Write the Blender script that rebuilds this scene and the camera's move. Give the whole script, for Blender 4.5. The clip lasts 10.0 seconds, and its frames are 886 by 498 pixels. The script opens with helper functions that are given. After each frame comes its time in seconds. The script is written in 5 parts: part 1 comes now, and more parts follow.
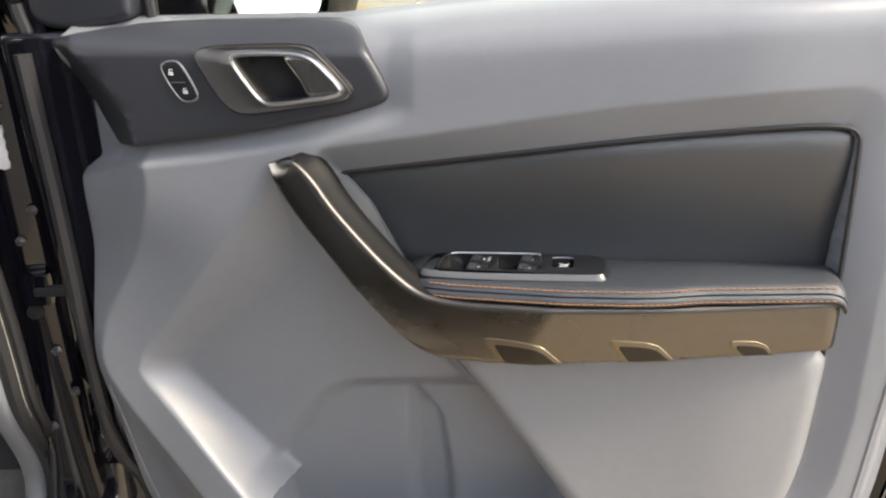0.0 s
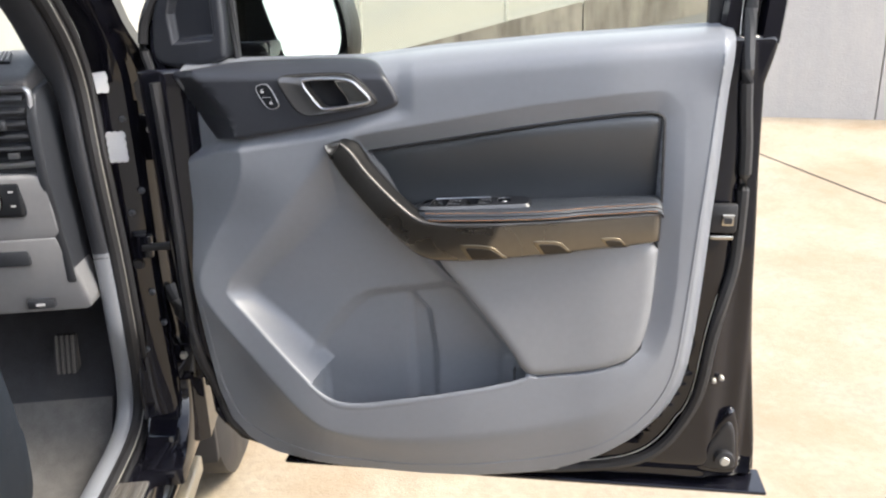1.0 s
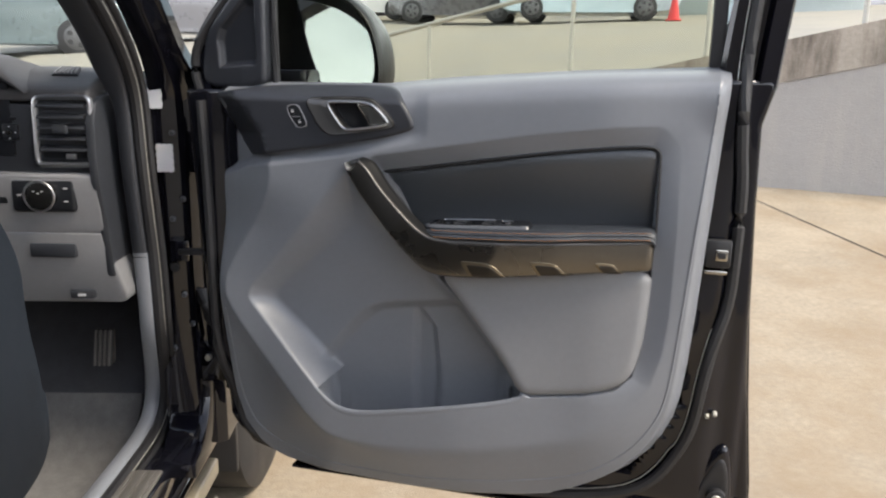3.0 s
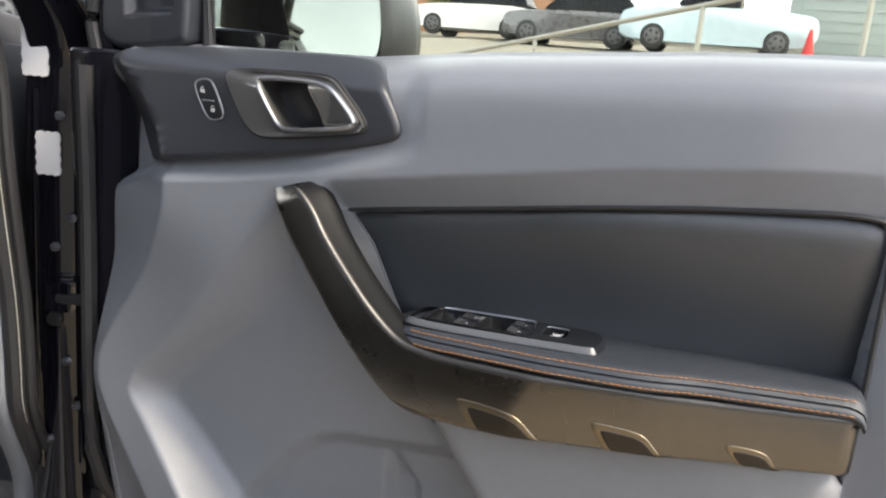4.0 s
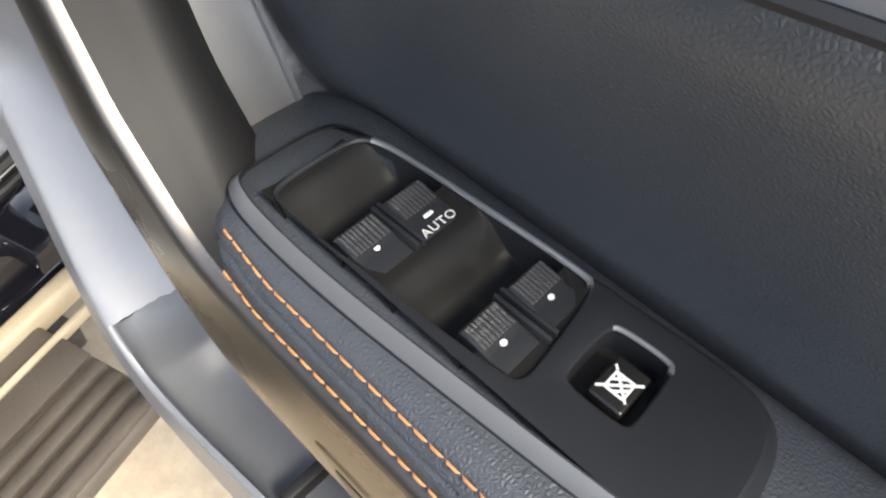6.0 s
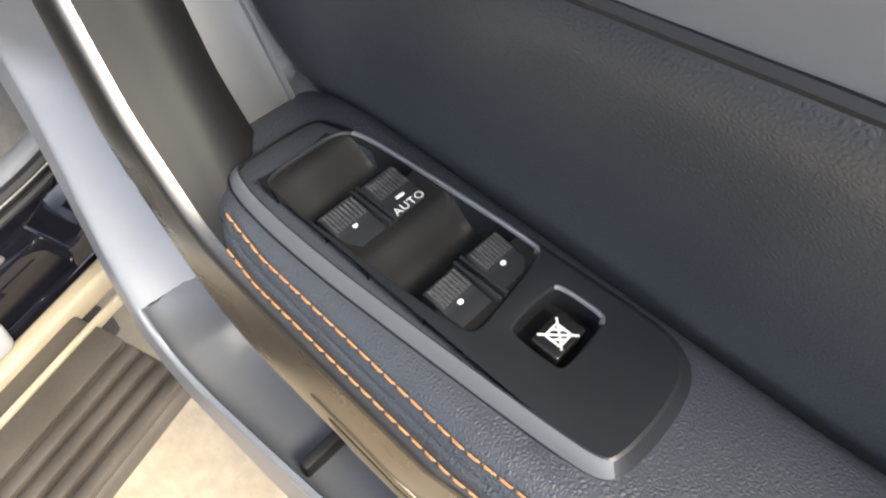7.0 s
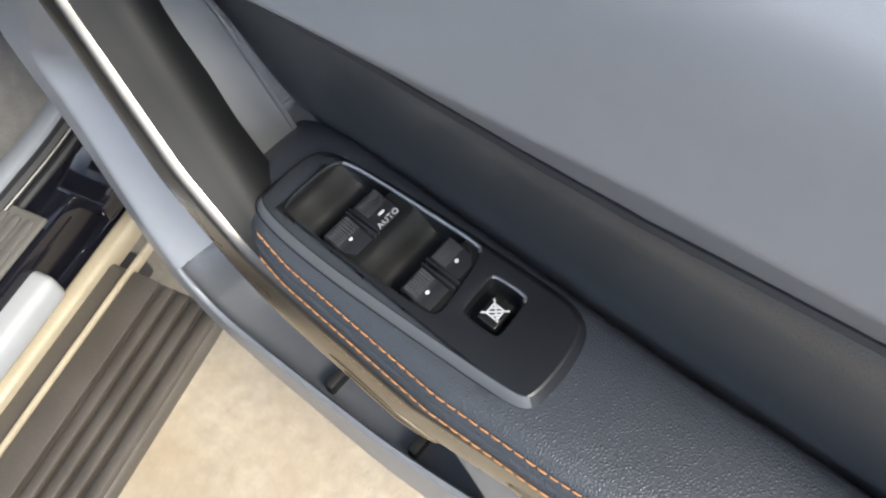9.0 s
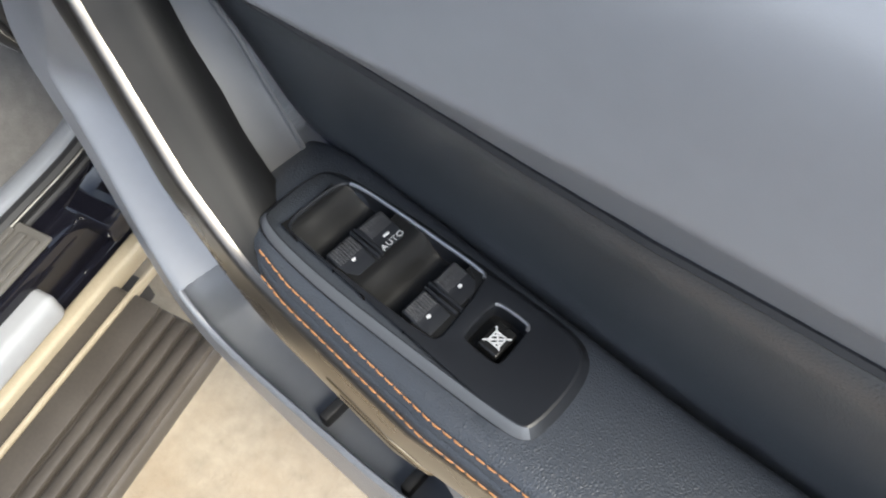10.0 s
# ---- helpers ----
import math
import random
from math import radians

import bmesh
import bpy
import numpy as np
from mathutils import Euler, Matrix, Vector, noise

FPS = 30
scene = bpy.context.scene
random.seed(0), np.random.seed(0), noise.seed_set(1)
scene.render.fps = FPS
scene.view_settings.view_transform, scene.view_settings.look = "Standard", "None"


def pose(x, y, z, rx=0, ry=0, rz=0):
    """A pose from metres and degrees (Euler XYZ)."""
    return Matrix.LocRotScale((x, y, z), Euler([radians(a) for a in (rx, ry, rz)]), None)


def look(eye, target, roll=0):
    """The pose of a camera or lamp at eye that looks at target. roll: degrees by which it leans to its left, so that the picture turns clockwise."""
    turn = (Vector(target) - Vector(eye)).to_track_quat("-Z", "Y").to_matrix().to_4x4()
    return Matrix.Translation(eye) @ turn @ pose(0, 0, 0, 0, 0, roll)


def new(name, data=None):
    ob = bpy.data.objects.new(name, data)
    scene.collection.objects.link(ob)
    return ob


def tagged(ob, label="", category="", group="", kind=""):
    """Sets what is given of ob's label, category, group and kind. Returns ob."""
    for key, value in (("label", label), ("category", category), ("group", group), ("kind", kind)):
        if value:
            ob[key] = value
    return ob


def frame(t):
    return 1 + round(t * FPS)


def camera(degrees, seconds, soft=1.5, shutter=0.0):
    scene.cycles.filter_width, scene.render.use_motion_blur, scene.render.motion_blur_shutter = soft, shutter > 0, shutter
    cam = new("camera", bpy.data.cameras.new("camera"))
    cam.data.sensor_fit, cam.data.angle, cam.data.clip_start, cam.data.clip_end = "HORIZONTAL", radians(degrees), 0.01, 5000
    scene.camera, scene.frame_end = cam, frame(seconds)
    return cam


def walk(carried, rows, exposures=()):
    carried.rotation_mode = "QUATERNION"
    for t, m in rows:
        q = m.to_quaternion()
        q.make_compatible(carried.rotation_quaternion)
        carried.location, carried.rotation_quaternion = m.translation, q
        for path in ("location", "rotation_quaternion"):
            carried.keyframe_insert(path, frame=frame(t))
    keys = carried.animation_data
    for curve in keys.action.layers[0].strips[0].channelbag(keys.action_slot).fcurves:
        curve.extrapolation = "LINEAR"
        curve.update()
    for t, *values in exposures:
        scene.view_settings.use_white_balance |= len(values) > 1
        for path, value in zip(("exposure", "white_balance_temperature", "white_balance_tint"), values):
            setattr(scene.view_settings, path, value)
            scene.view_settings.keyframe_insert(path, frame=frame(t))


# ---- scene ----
cam = camera(60.5, 10.0, soft=2.2)
PATH = [
    (0, (0.011, 0.002, 1.331), (-0.453, 1.814, 0.624), -1.4),
    (0.5, (0.039, -0.291, 1.348), (-0.274, 1.589, 0.741), -1.5),
    (1, (0.055, -0.542, 1.366), (-0.261, 1.334, 0.748), -1.7),
    (1.5, (0.099, -0.659, 1.342), (-0.199, 1.234, 0.771), 0.0),
    (2, (0.158, -0.733, 1.346), (-0.177, 1.179, 0.865), 1.0),
    (2.5, (0.192, -0.754, 1.343), (-0.232, 1.145, 0.88), 0.7),
    (2.7, (0.192, -0.732, 1.335), (-0.26, 1.159, 0.863), 0.7),
    (3.8, (0.113, -0.085, 1.25), (-0.543, 1.76, 0.844), 3.9),
    (4, (0.102, 0.05, 1.258), (-0.624, 1.865, 0.835), 5.4),
    (4.5, (0.004, 0.328, 1.271), (-0.787, 2.017, 0.549), 8.2),
    (5, (-0.052, 0.52, 1.232), (-0.81, 1.866, -0.038), 8.9),
    (5.5, (-0.04, 0.601, 1.225), (-0.774, 1.685, -0.286), 9.5),
    (6, (-0.029, 0.617, 1.23), (-0.757, 1.613, -0.344), 8.1),
    (7.3, (0.02, 0.599, 1.299), (-0.722, 1.476, -0.338), 2.6),
    (7.5, (0.031, 0.584, 1.334), (-0.671, 1.376, -0.363), 0.6),
    (8, (0.05, 0.59, 1.375), (-0.545, 1.343, -0.379), 0.6),
    (8.5, (0.045, 0.601, 1.384), (-0.566, 1.337, -0.373), -1.0),
    (9, (0.033, 0.603, 1.388), (-0.589, 1.345, -0.362), -0.5),
    (9.5, (0.033, 0.601, 1.381), (-0.651, 1.378, -0.33), -0.1),
    (10, (0.037, 0.599, 1.377), (-0.66, 1.408, -0.314), 1.5),
]
EXPOSURES = [(0.0, 1.84, 6750, 10), (0.5, 1.92, 6500, 10), (1.0, 1.78, 6250, 10), (1.6, 1.40, 6180, 10), (2.5, 1.08, 6230, 10), (3.6, 1.28, 6450, 10), (4.5, 1.80, 6350, 10), (5.2, 1.86, 6650, 9), (6.0, 2.12, 6350, 9), (7.5, 2.16, 6400, 9), (8.3, 1.80, 6150, 8), (9.0, 1.66, 6000, 7), (10.0, 1.66, 6000, 7)]
walk(cam, [(t, look(eye, target, roll)) for t, eye, target, roll in PATH], EXPOSURES)

# ---- light and sky ----
GROUND = -0.10
SUN_AT = Vector((0.63, -0.08, 0.76)).normalized()
world = bpy.data.worlds.new("sky")
scene.world = world
world.use_nodes = True
wt = world.node_tree
wt.nodes.clear()
w_out = wt.nodes.new("ShaderNodeOutputWorld")
w_bg = wt.nodes.new("ShaderNodeBackground")
w_sky = wt.nodes.new("ShaderNodeTexSky")
w_sky.sky_type, w_sky.sun_disc = "NISHITA", False
w_sky.sun_elevation = math.asin(SUN_AT.z)
w_sky.sun_rotation = math.atan2(SUN_AT.x, SUN_AT.y)
w_sky.dust_density, w_sky.air_density = 3.0, 1.0
w_cloud = wt.nodes.new("ShaderNodeTexNoise")
w_cloud.inputs["Scale"].default_value, w_cloud.inputs["Detail"].default_value = 3.2, 6.0
w_ramp = wt.nodes.new("ShaderNodeValToRGB")
w_ramp.color_ramp.elements[0].position, w_ramp.color_ramp.elements[1].position = 0.36, 0.66
w_mix = wt.nodes.new("ShaderNodeMix")
w_mix.data_type = "RGBA"
w_mix.inputs[7].default_value = (28.0, 28.3, 29.2, 1)
wt.links.new(w_cloud.outputs["Fac"], w_ramp.inputs["Fac"])
w_at, w_up, w_haze, w_sum = [wt.nodes.new(n) for n in ("ShaderNodeTexCoord", "ShaderNodeSeparateXYZ", "ShaderNodeMapRange", "ShaderNodeMath")]
w_haze.interpolation_type = "SMOOTHSTEP"
w_haze.inputs[1].default_value, w_haze.inputs[2].default_value = -0.05, 0.75
w_haze.inputs[3].default_value, w_haze.inputs[4].default_value = 0.85, 0.0
w_sum.operation, w_sum.use_clamp = "MULTIPLY_ADD", True
w_sum.inputs[1].default_value = 0.12
wt.links.new(w_at.outputs["Generated"], w_up.inputs[0])
wt.links.new(w_up.outputs["Z"], w_haze.inputs[0])
wt.links.new(w_ramp.outputs["Color"], w_sum.inputs[0])
wt.links.new(w_haze.outputs[0], w_sum.inputs[2])
wt.links.new(w_sum.outputs[0], w_mix.inputs[0])
wt.links.new(w_sky.outputs[0], w_mix.inputs[6])
wt.links.new(w_mix.outputs[2], w_bg.inputs["Color"])
w_bg.inputs["Strength"].default_value = 0.09
wt.links.new(w_bg.outputs[0], w_out.inputs[0])
sun = new("sun", bpy.data.lights.new("sun", "SUN"))
sun.data.energy, sun.data.angle, sun.data.color = 2.5, radians(18), (1.0, 0.90, 0.74)
sun.matrix_world = look(SUN_AT * 20, (0, 0, 0))


# ---- materials ----
def material(name, colour, rough=0.5, metal=0.0, vary=0.12, scale=6.0, grain=0.0, grain_scale=900.0, kind="noise",
             rough_vary=0.08, coat=0.0, spec=0.5, island=0.0, stain=None, stain_scale=2.0, streak=1.0):
    """A procedural surface: base colour with variation at two scales, fine relief and uneven gloss."""
    m = bpy.data.materials.new(name)
    m.use_nodes = True
    t = m.node_tree
    b = t.nodes["Principled BSDF"]
    b.inputs["Roughness"].default_value, b.inputs["Metallic"].default_value = rough, metal
    b.inputs["Specular IOR Level"].default_value, b.inputs["Coat Weight"].default_value = spec, coat
    b.inputs["Coat Roughness"].default_value = 0.04
    at = t.nodes.new("ShaderNodeTexCoord")
    n1, n2 = t.nodes.new("ShaderNodeTexNoise"), t.nodes.new("ShaderNodeTexNoise")
    n1.inputs["Scale"].default_value, n1.inputs["Detail"].default_value = scale, 5
    n2.inputs["Scale"].default_value, n2.inputs["Detail"].default_value = scale * 14, 4
    add = t.nodes.new("ShaderNodeMath")
    add.operation = "ADD"
    span = t.nodes.new("ShaderNodeMapRange")
    span.inputs[1].default_value, span.inputs[2].default_value = 0.6, 1.4
    span.inputs[3].default_value, span.inputs[4].default_value = 1 - vary, 1 + vary
    tint = t.nodes.new("ShaderNodeMix")
    tint.data_type, tint.blend_type = "RGBA", "MULTIPLY"
    tint.inputs[0].default_value = 1
    tint.inputs[6].default_value = (*colour, 1)
    for n in (n1, n2):
        t.links.new(at.outputs["Object"], n.inputs["Vector"])
    t.links.new(n1.outputs["Fac"], add.inputs[0])
    t.links.new(n2.outputs["Fac"], add.inputs[1])
    t.links.new(add.outputs[0], span.inputs[0])
    t.links.new(span.outputs[0], tint.inputs[7])
    colour_out = tint.outputs[2]
    if stain:
        n3 = t.nodes.new("ShaderNodeTexNoise")
        n3.inputs["Scale"].default_value, n3.inputs["Detail"].default_value = stain_scale, 8
        n3.inputs["Roughness"].default_value = 0.65
        r3 = t.nodes.new("ShaderNodeValToRGB")
        r3.color_ramp.elements[0].position, r3.color_ramp.elements[1].position = 0.44, 0.66
        s3 = t.nodes.new("ShaderNodeMix")
        s3.data_type = "RGBA"
        runs = t.nodes.new("ShaderNodeMapping")
        runs.inputs["Scale"].default_value = (1.0, 1.0, streak)
        t.links.new(at.outputs["Object"], runs.inputs["Vector"])
        t.links.new(runs.outputs[0], n3.inputs["Vector"])
        t.links.new(n3.outputs["Fac"], r3.inputs["Fac"])
        t.links.new(r3.outputs["Color"], s3.inputs[0])
        t.links.new(colour_out, s3.inputs[6])
        s3.inputs[7].default_value = (*stain, 1)
        colour_out = s3.outputs[2]
    t.links.new(colour_out, b.inputs["Base Color"])
    gloss = t.nodes.new("ShaderNodeMapRange")
    gloss.inputs[1].default_value, gloss.inputs[2].default_value = 0.3, 0.7
    gloss.inputs[3].default_value = max(0.02, rough - rough_vary)
    gloss.inputs[4].default_value = min(1, rough + rough_vary)
    t.links.new(n1.outputs["Fac"], gloss.inputs[0])
    t.links.new(gloss.outputs[0], b.inputs["Roughness"])
    if grain:
        if kind == "leather":
            g = t.nodes.new("ShaderNodeTexVoronoi")
            g.feature = "DISTANCE_TO_EDGE"
            out = g.outputs["Distance"]
        elif kind == "dots":
            g = t.nodes.new("ShaderNodeTexVoronoi")
            g.inputs["Randomness"].default_value = 0.0
            out = g.outputs["Distance"]
        else:
            g = t.nodes.new("ShaderNodeTexNoise")
            g.inputs["Detail"].default_value = 3
            out = g.outputs["Fac"]
        g.inputs["Scale"].default_value = grain_scale
        bump = t.nodes.new("ShaderNodeBump")
        bump.inputs["Strength"].default_value, bump.inputs["Distance"].default_value = grain, 0.6 / grain_scale
        t.links.new(at.outputs["Object"], g.inputs["Vector"])
        t.links.new(out, bump.inputs["Height"])
        t.links.new(bump.outputs[0], b.inputs["Normal"])
    return m


def glass(name, tint):
    m = bpy.data.materials.new(name)
    m.use_nodes = True
    t = m.node_tree
    t.nodes.clear()
    out, mix = t.nodes.new("ShaderNodeOutputMaterial"), t.nodes.new("ShaderNodeMixShader")
    clear, shine, facing, rise, fres = [t.nodes.new(n) for n in ("ShaderNodeBsdfTransparent", "ShaderNodeBsdfGlossy", "ShaderNodeLayerWeight", "ShaderNodeMath", "ShaderNodeMapRange")]
    clear.inputs[0].default_value = (*tint, 1)
    shine.inputs["Roughness"].default_value = 0.01
    rise.operation = "POWER"
    rise.inputs[1].default_value = 5.0
    fres.inputs[3].default_value, fres.inputs[4].default_value = 0.025, 0.7
    t.links.new(facing.outputs["Facing"], rise.inputs[0])
    t.links.new(rise.outputs[0], fres.inputs[0])
    t.links.new(fres.outputs[0], mix.inputs[0])
    t.links.new(clear.outputs[0], mix.inputs[1])
    t.links.new(shine.outputs[0], mix.inputs[2])
    t.links.new(mix.outputs[0], out.inputs[0])
    return m


GREY = material("grey_door_plastic", (0.160, 0.169, 0.188), 0.35, vary=0.04, rough_vary=0.015, grain=0.14, grain_scale=1500, spec=0.5)
GREY_SOFT = material("grey_soft_plastic", (0.172, 0.175, 0.184), 0.55, vary=0.05, grain=0.3, grain_scale=1300)
POD = material("charcoal_plastic", (0.023, 0.025, 0.031), 0.42, vary=0.06, grain=0.25, grain_scale=1500)
LEATHER = material("black_leatherette", (0.032, 0.036, 0.042), 0.42, vary=0.08, grain=0.30, grain_scale=560, kind="leather", spec=0.9)
PAD = material("armrest_leatherette", (0.026, 0.030, 0.037), 0.44, vary=0.08, grain=0.45, grain_scale=560, kind="leather", spec=0.5)
PIANO = material("dark_satin_trim", (0.168, 0.156, 0.138), 0.27, metal=1.0, vary=0.06, rough_vary=0.05)
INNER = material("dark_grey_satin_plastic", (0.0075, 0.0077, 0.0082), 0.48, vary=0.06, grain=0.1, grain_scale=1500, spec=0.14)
# pale and dark tones of the reflections drawn on the armrest strip
REFLECT_RIM = material("pale_reflection_rim", (0.20, 0.168, 0.118), 0.30, metal=0.9, vary=0.05)
REFLECT_DARK = material("dark_reflection", (0.045, 0.040, 0.034), 0.34, metal=0.8, vary=0.06)
SILVER = material("satin_silver", (0.55, 0.55, 0.56), 0.34, metal=1.0, vary=0.03, rough_vary=0.05)
BRIGHT = material("satin_grey_metal", (0.30, 0.30, 0.305), 0.36, metal=0.9, vary=0.03, rough_vary=0.05)
CHROME = material("satin_chrome", (0.42, 0.40, 0.36), 0.26, metal=1.0, vary=0.03, rough_vary=0.04)
SWITCH = material("black_switch_plastic", (0.010, 0.011, 0.0135), 0.40, vary=0.08, grain=0.15, grain_scale=2500, spec=0.28)
SWITCH_GLOSS = material("smooth_black_plastic", (0.008, 0.008, 0.008), 0.26, vary=0.08, rough_vary=0.05, spec=0.36)
GRIP = material("dotted_grip_plastic", (0.05, 0.051, 0.055), 0.42, vary=0.06, grain=1.0, grain_scale=1000, kind="dots")
RIDGE_METAL = material("satin_gunmetal", (0.105, 0.10, 0.095), 0.42, metal=0.95, vary=0.05, rough_vary=0.05)
BEZEL = material("dark_satin_metal", (0.20, 0.195, 0.19), 0.38, metal=0.95, vary=0.04, rough_vary=0.05)
WEB = material("grey_web_plastic", (0.062, 0.063, 0.066), 0.45, vary=0.05, grain=0.12, grain_scale=1500)
BEVEL = material("sky_lightened_plastic", (0.068, 0.072, 0.080), 0.40, vary=0.05)
RUBBER = material("black_rubber", (0.014, 0.014, 0.0155), 0.55, vary=0.15, grain=0.2, grain_scale=800)
PAINT = material("black_car_paint", (0.0055, 0.0055, 0.0085), 0.06, vary=0.1, rough_vary=0.03, spec=0.5)
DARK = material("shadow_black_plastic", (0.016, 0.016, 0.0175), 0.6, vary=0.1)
ORANGE = material("orange_thread", (0.29, 0.135, 0.048), 0.75, vary=0.25, scale=60)
PRINT = material("white_print", (0.45, 0.455, 0.465), 0.5, vary=0.04)
LABEL = material("white_label", (0.72, 0.72, 0.73), 0.5, vary=0.05, scale=30)
MIRROR_SHELL = material("satin_black_shell", (0.012, 0.012, 0.013), 0.35, vary=0.1)
MIRROR = material("mirror_silvering", (0.72, 0.74, 0.76), 0.015, metal=1.0, vary=0.01, rough_vary=0.01)
GLASS = glass("tinted_door_glass", (0.84, 0.855, 0.80))
SCREEN = glass("windscreen_glass", (0.95, 0.965, 0.95))
CONCRETE = material("tan_concrete", (0.285, 0.24, 0.178), 0.85, vary=0.24, scale=2.6, grain=0.5, grain_scale=120, stain=(0.235, 0.18, 0.118), stain_scale=1.6)
WALL = material("grey_cast_concrete", (0.30, 0.288, 0.276), 0.85, vary=0.07, scale=1.1, grain=0.4, grain_scale=60, stain=(0.345, 0.325, 0.30), stain_scale=2.6, streak=0.14)
STAINED = material("weathered_concrete", (0.35, 0.31, 0.26), 0.9, vary=0.18, scale=2.0, grain=0.5, grain_scale=50, stain=(0.105, 0.088, 0.072), stain_scale=3.2, streak=0.22)
ROAD = material("pale_driveway", (0.27, 0.255, 0.212), 0.85, vary=0.1, scale=0.8, stain=(0.235, 0.228, 0.20), stain_scale=0.5)
DARK_GROUND = material("unseen_dark_ground", (0.15, 0.14, 0.125), 0.9, vary=0.2, scale=3, grain=0.6, grain_scale=150)
DULL = material("dull_brown_wall", (0.20, 0.18, 0.155), 0.9, vary=0.3, scale=0.8, stain=(0.12, 0.11, 0.10), stain_scale=0.6)
STEEL = material("galvanised_steel", (0.42, 0.41, 0.37), 0.5, metal=0.5, vary=0.1, scale=12)
FLOORMAT = material("grey_mat_carpet", (0.125, 0.122, 0.12), 0.95, vary=0.3, scale=40, grain=1.0, grain_scale=350)
SILL_SHINE = material("pale_sill_shine", (0.27, 0.275, 0.285), 0.45, vary=0.05)
TAN_EDGE = material("cream_edge", (0.30, 0.255, 0.18), 0.4, vary=0.12, scale=20)
CARPET = material("dark_carpet", (0.045, 0.046, 0.052), 0.95, vary=0.3, scale=40, grain=1.0, grain_scale=350)
SEAM = material("seat_piping", (0.030, 0.036, 0.045), 0.6, vary=0.1, scale=30)
SEAT = material("charcoal_seat_fabric", (0.009, 0.0125, 0.018), 0.8, vary=0.12, scale=12, grain=0.5, grain_scale=700, spec=0.2)
DASH = material("dash_grey_plastic", (0.155, 0.156, 0.162), 0.5, vary=0.06, grain=0.3, grain_scale=1200)
DASH_DARK = material("dash_dark_plastic", (0.020, 0.022, 0.027), 0.5, vary=0.08, grain=0.3, grain_scale=1200)
DASH_TOP = material("dash_top_leatherette", (0.045, 0.044, 0.046), 0.62, vary=0.08, grain=0.5, grain_scale=700, kind="leather")
SCUFF = material("scuff_plate_grey", (0.095, 0.09, 0.083), 0.36, vary=0.06, scale=14)
STEP = material("ribbed_step_rubber", (0.055, 0.047, 0.039), 0.5, vary=0.2, scale=14)


# ---- mesh tools ----
WORLD_OF = {}


def thing(name, at, label, category, group="", kind=""):
    ob = new(name)
    ob.empty_display_size = 0.05
    ob.matrix_basis = Matrix.Translation(at)
    WORLD_OF[ob.name] = ob.matrix_basis.copy()
    return tagged(ob, label, category, group, kind)


def finish(name, mesh, mat, parent=None, label="", sharp=35, kind="", category=""):
    mesh.materials.append(mat)
    for p in mesh.polygons:
        p.use_smooth = True
    mesh.set_sharp_from_angle(angle=radians(sharp))
    ob = new(name, mesh)
    if parent:
        ob.parent = parent
        ob.matrix_parent_inverse = WORLD_OF.get(parent.name, Matrix()).inverted()
    return tagged(ob, label, category, "", kind)


def part(name, bm, mat, parent=None, label="", sharp=35, kind="", category=""):
    bmesh.ops.recalc_face_normals(bm, faces=bm.faces[:])
    mesh = bpy.data.meshes.new(name)
    bm.to_mesh(mesh)
    bm.free()
    return finish(name, mesh, mat, parent, label, sharp, kind, category)


def sheet(rows, closed=False, caps=False):
    """A surface through rows of points; closed joins each row's end to its start."""
    bm = bmesh.new()
    vs = [[bm.verts.new(p) for p in r] for r in rows]
    n = len(rows[0])
    for a, b in zip(vs, vs[1:]):
        for i in range(n if closed else n - 1):
            j = (i + 1) % n
            bm.faces.new((a[i], a[j], b[j], b[i]))
    if caps:
        bm.faces.new(vs[0])
        bm.faces.new(vs[-1][::-1])
    return bm


def block(lo, hi, bevel=0.004, seg=2, bm=None, m=None):
    bm = bm or bmesh.new()
    made = bmesh.ops.create_cube(bm, size=1)["verts"]
    c, s = (Vector(lo) + Vector(hi)) / 2, Vector(hi) - Vector(lo)
    for v in made:
        v.co = Vector((v.co.x * s.x, v.co.y * s.y, v.co.z * s.z)) + c
    if bevel:
        edges = list({e for v in made for e in v.link_edges})
        made = list({v for f in bmesh.ops.bevel(bm, geom=edges, offset=bevel, segments=seg, affect="EDGES", profile=0.5)["faces"] for v in f.verts} | {v for v in made if v.is_valid})
    if m:
        for v in made:
            v.co = m @ v.co
    return bm


def chaikin(pts, times=3, closed=True, cut=0.25):
    pts = [Vector(p) for p in pts]
    for _ in range(times):
        out = [] if closed else [pts[0]]
        n = len(pts)
        for i in range(n if closed else n - 1):
            a, b = pts[i], pts[(i + 1) % n]
            out += [a.lerp(b, cut), a.lerp(b, 1 - cut)]
        if not closed:
            out.append(pts[-1])
        pts = out
    return pts


def resample(pts, n, closed=True):
    pts = [Vector(p) for p in pts]
    loop = pts + [pts[0]] if closed else pts
    acc = [0.0]
    for a, b in zip(loop, loop[1:]):
        acc.append(acc[-1] + (b - a).length)
    out, k = [], 0
    for i in range(n):
        d = acc[-1] * i / (n if closed else n - 1)
        while k < len(acc) - 2 and acc[k + 1] < d:
            k += 1
        span = acc[k + 1] - acc[k]
        out.append(loop[k].lerp(loop[k + 1], (d - acc[k]) / span if span else 0))
    return out


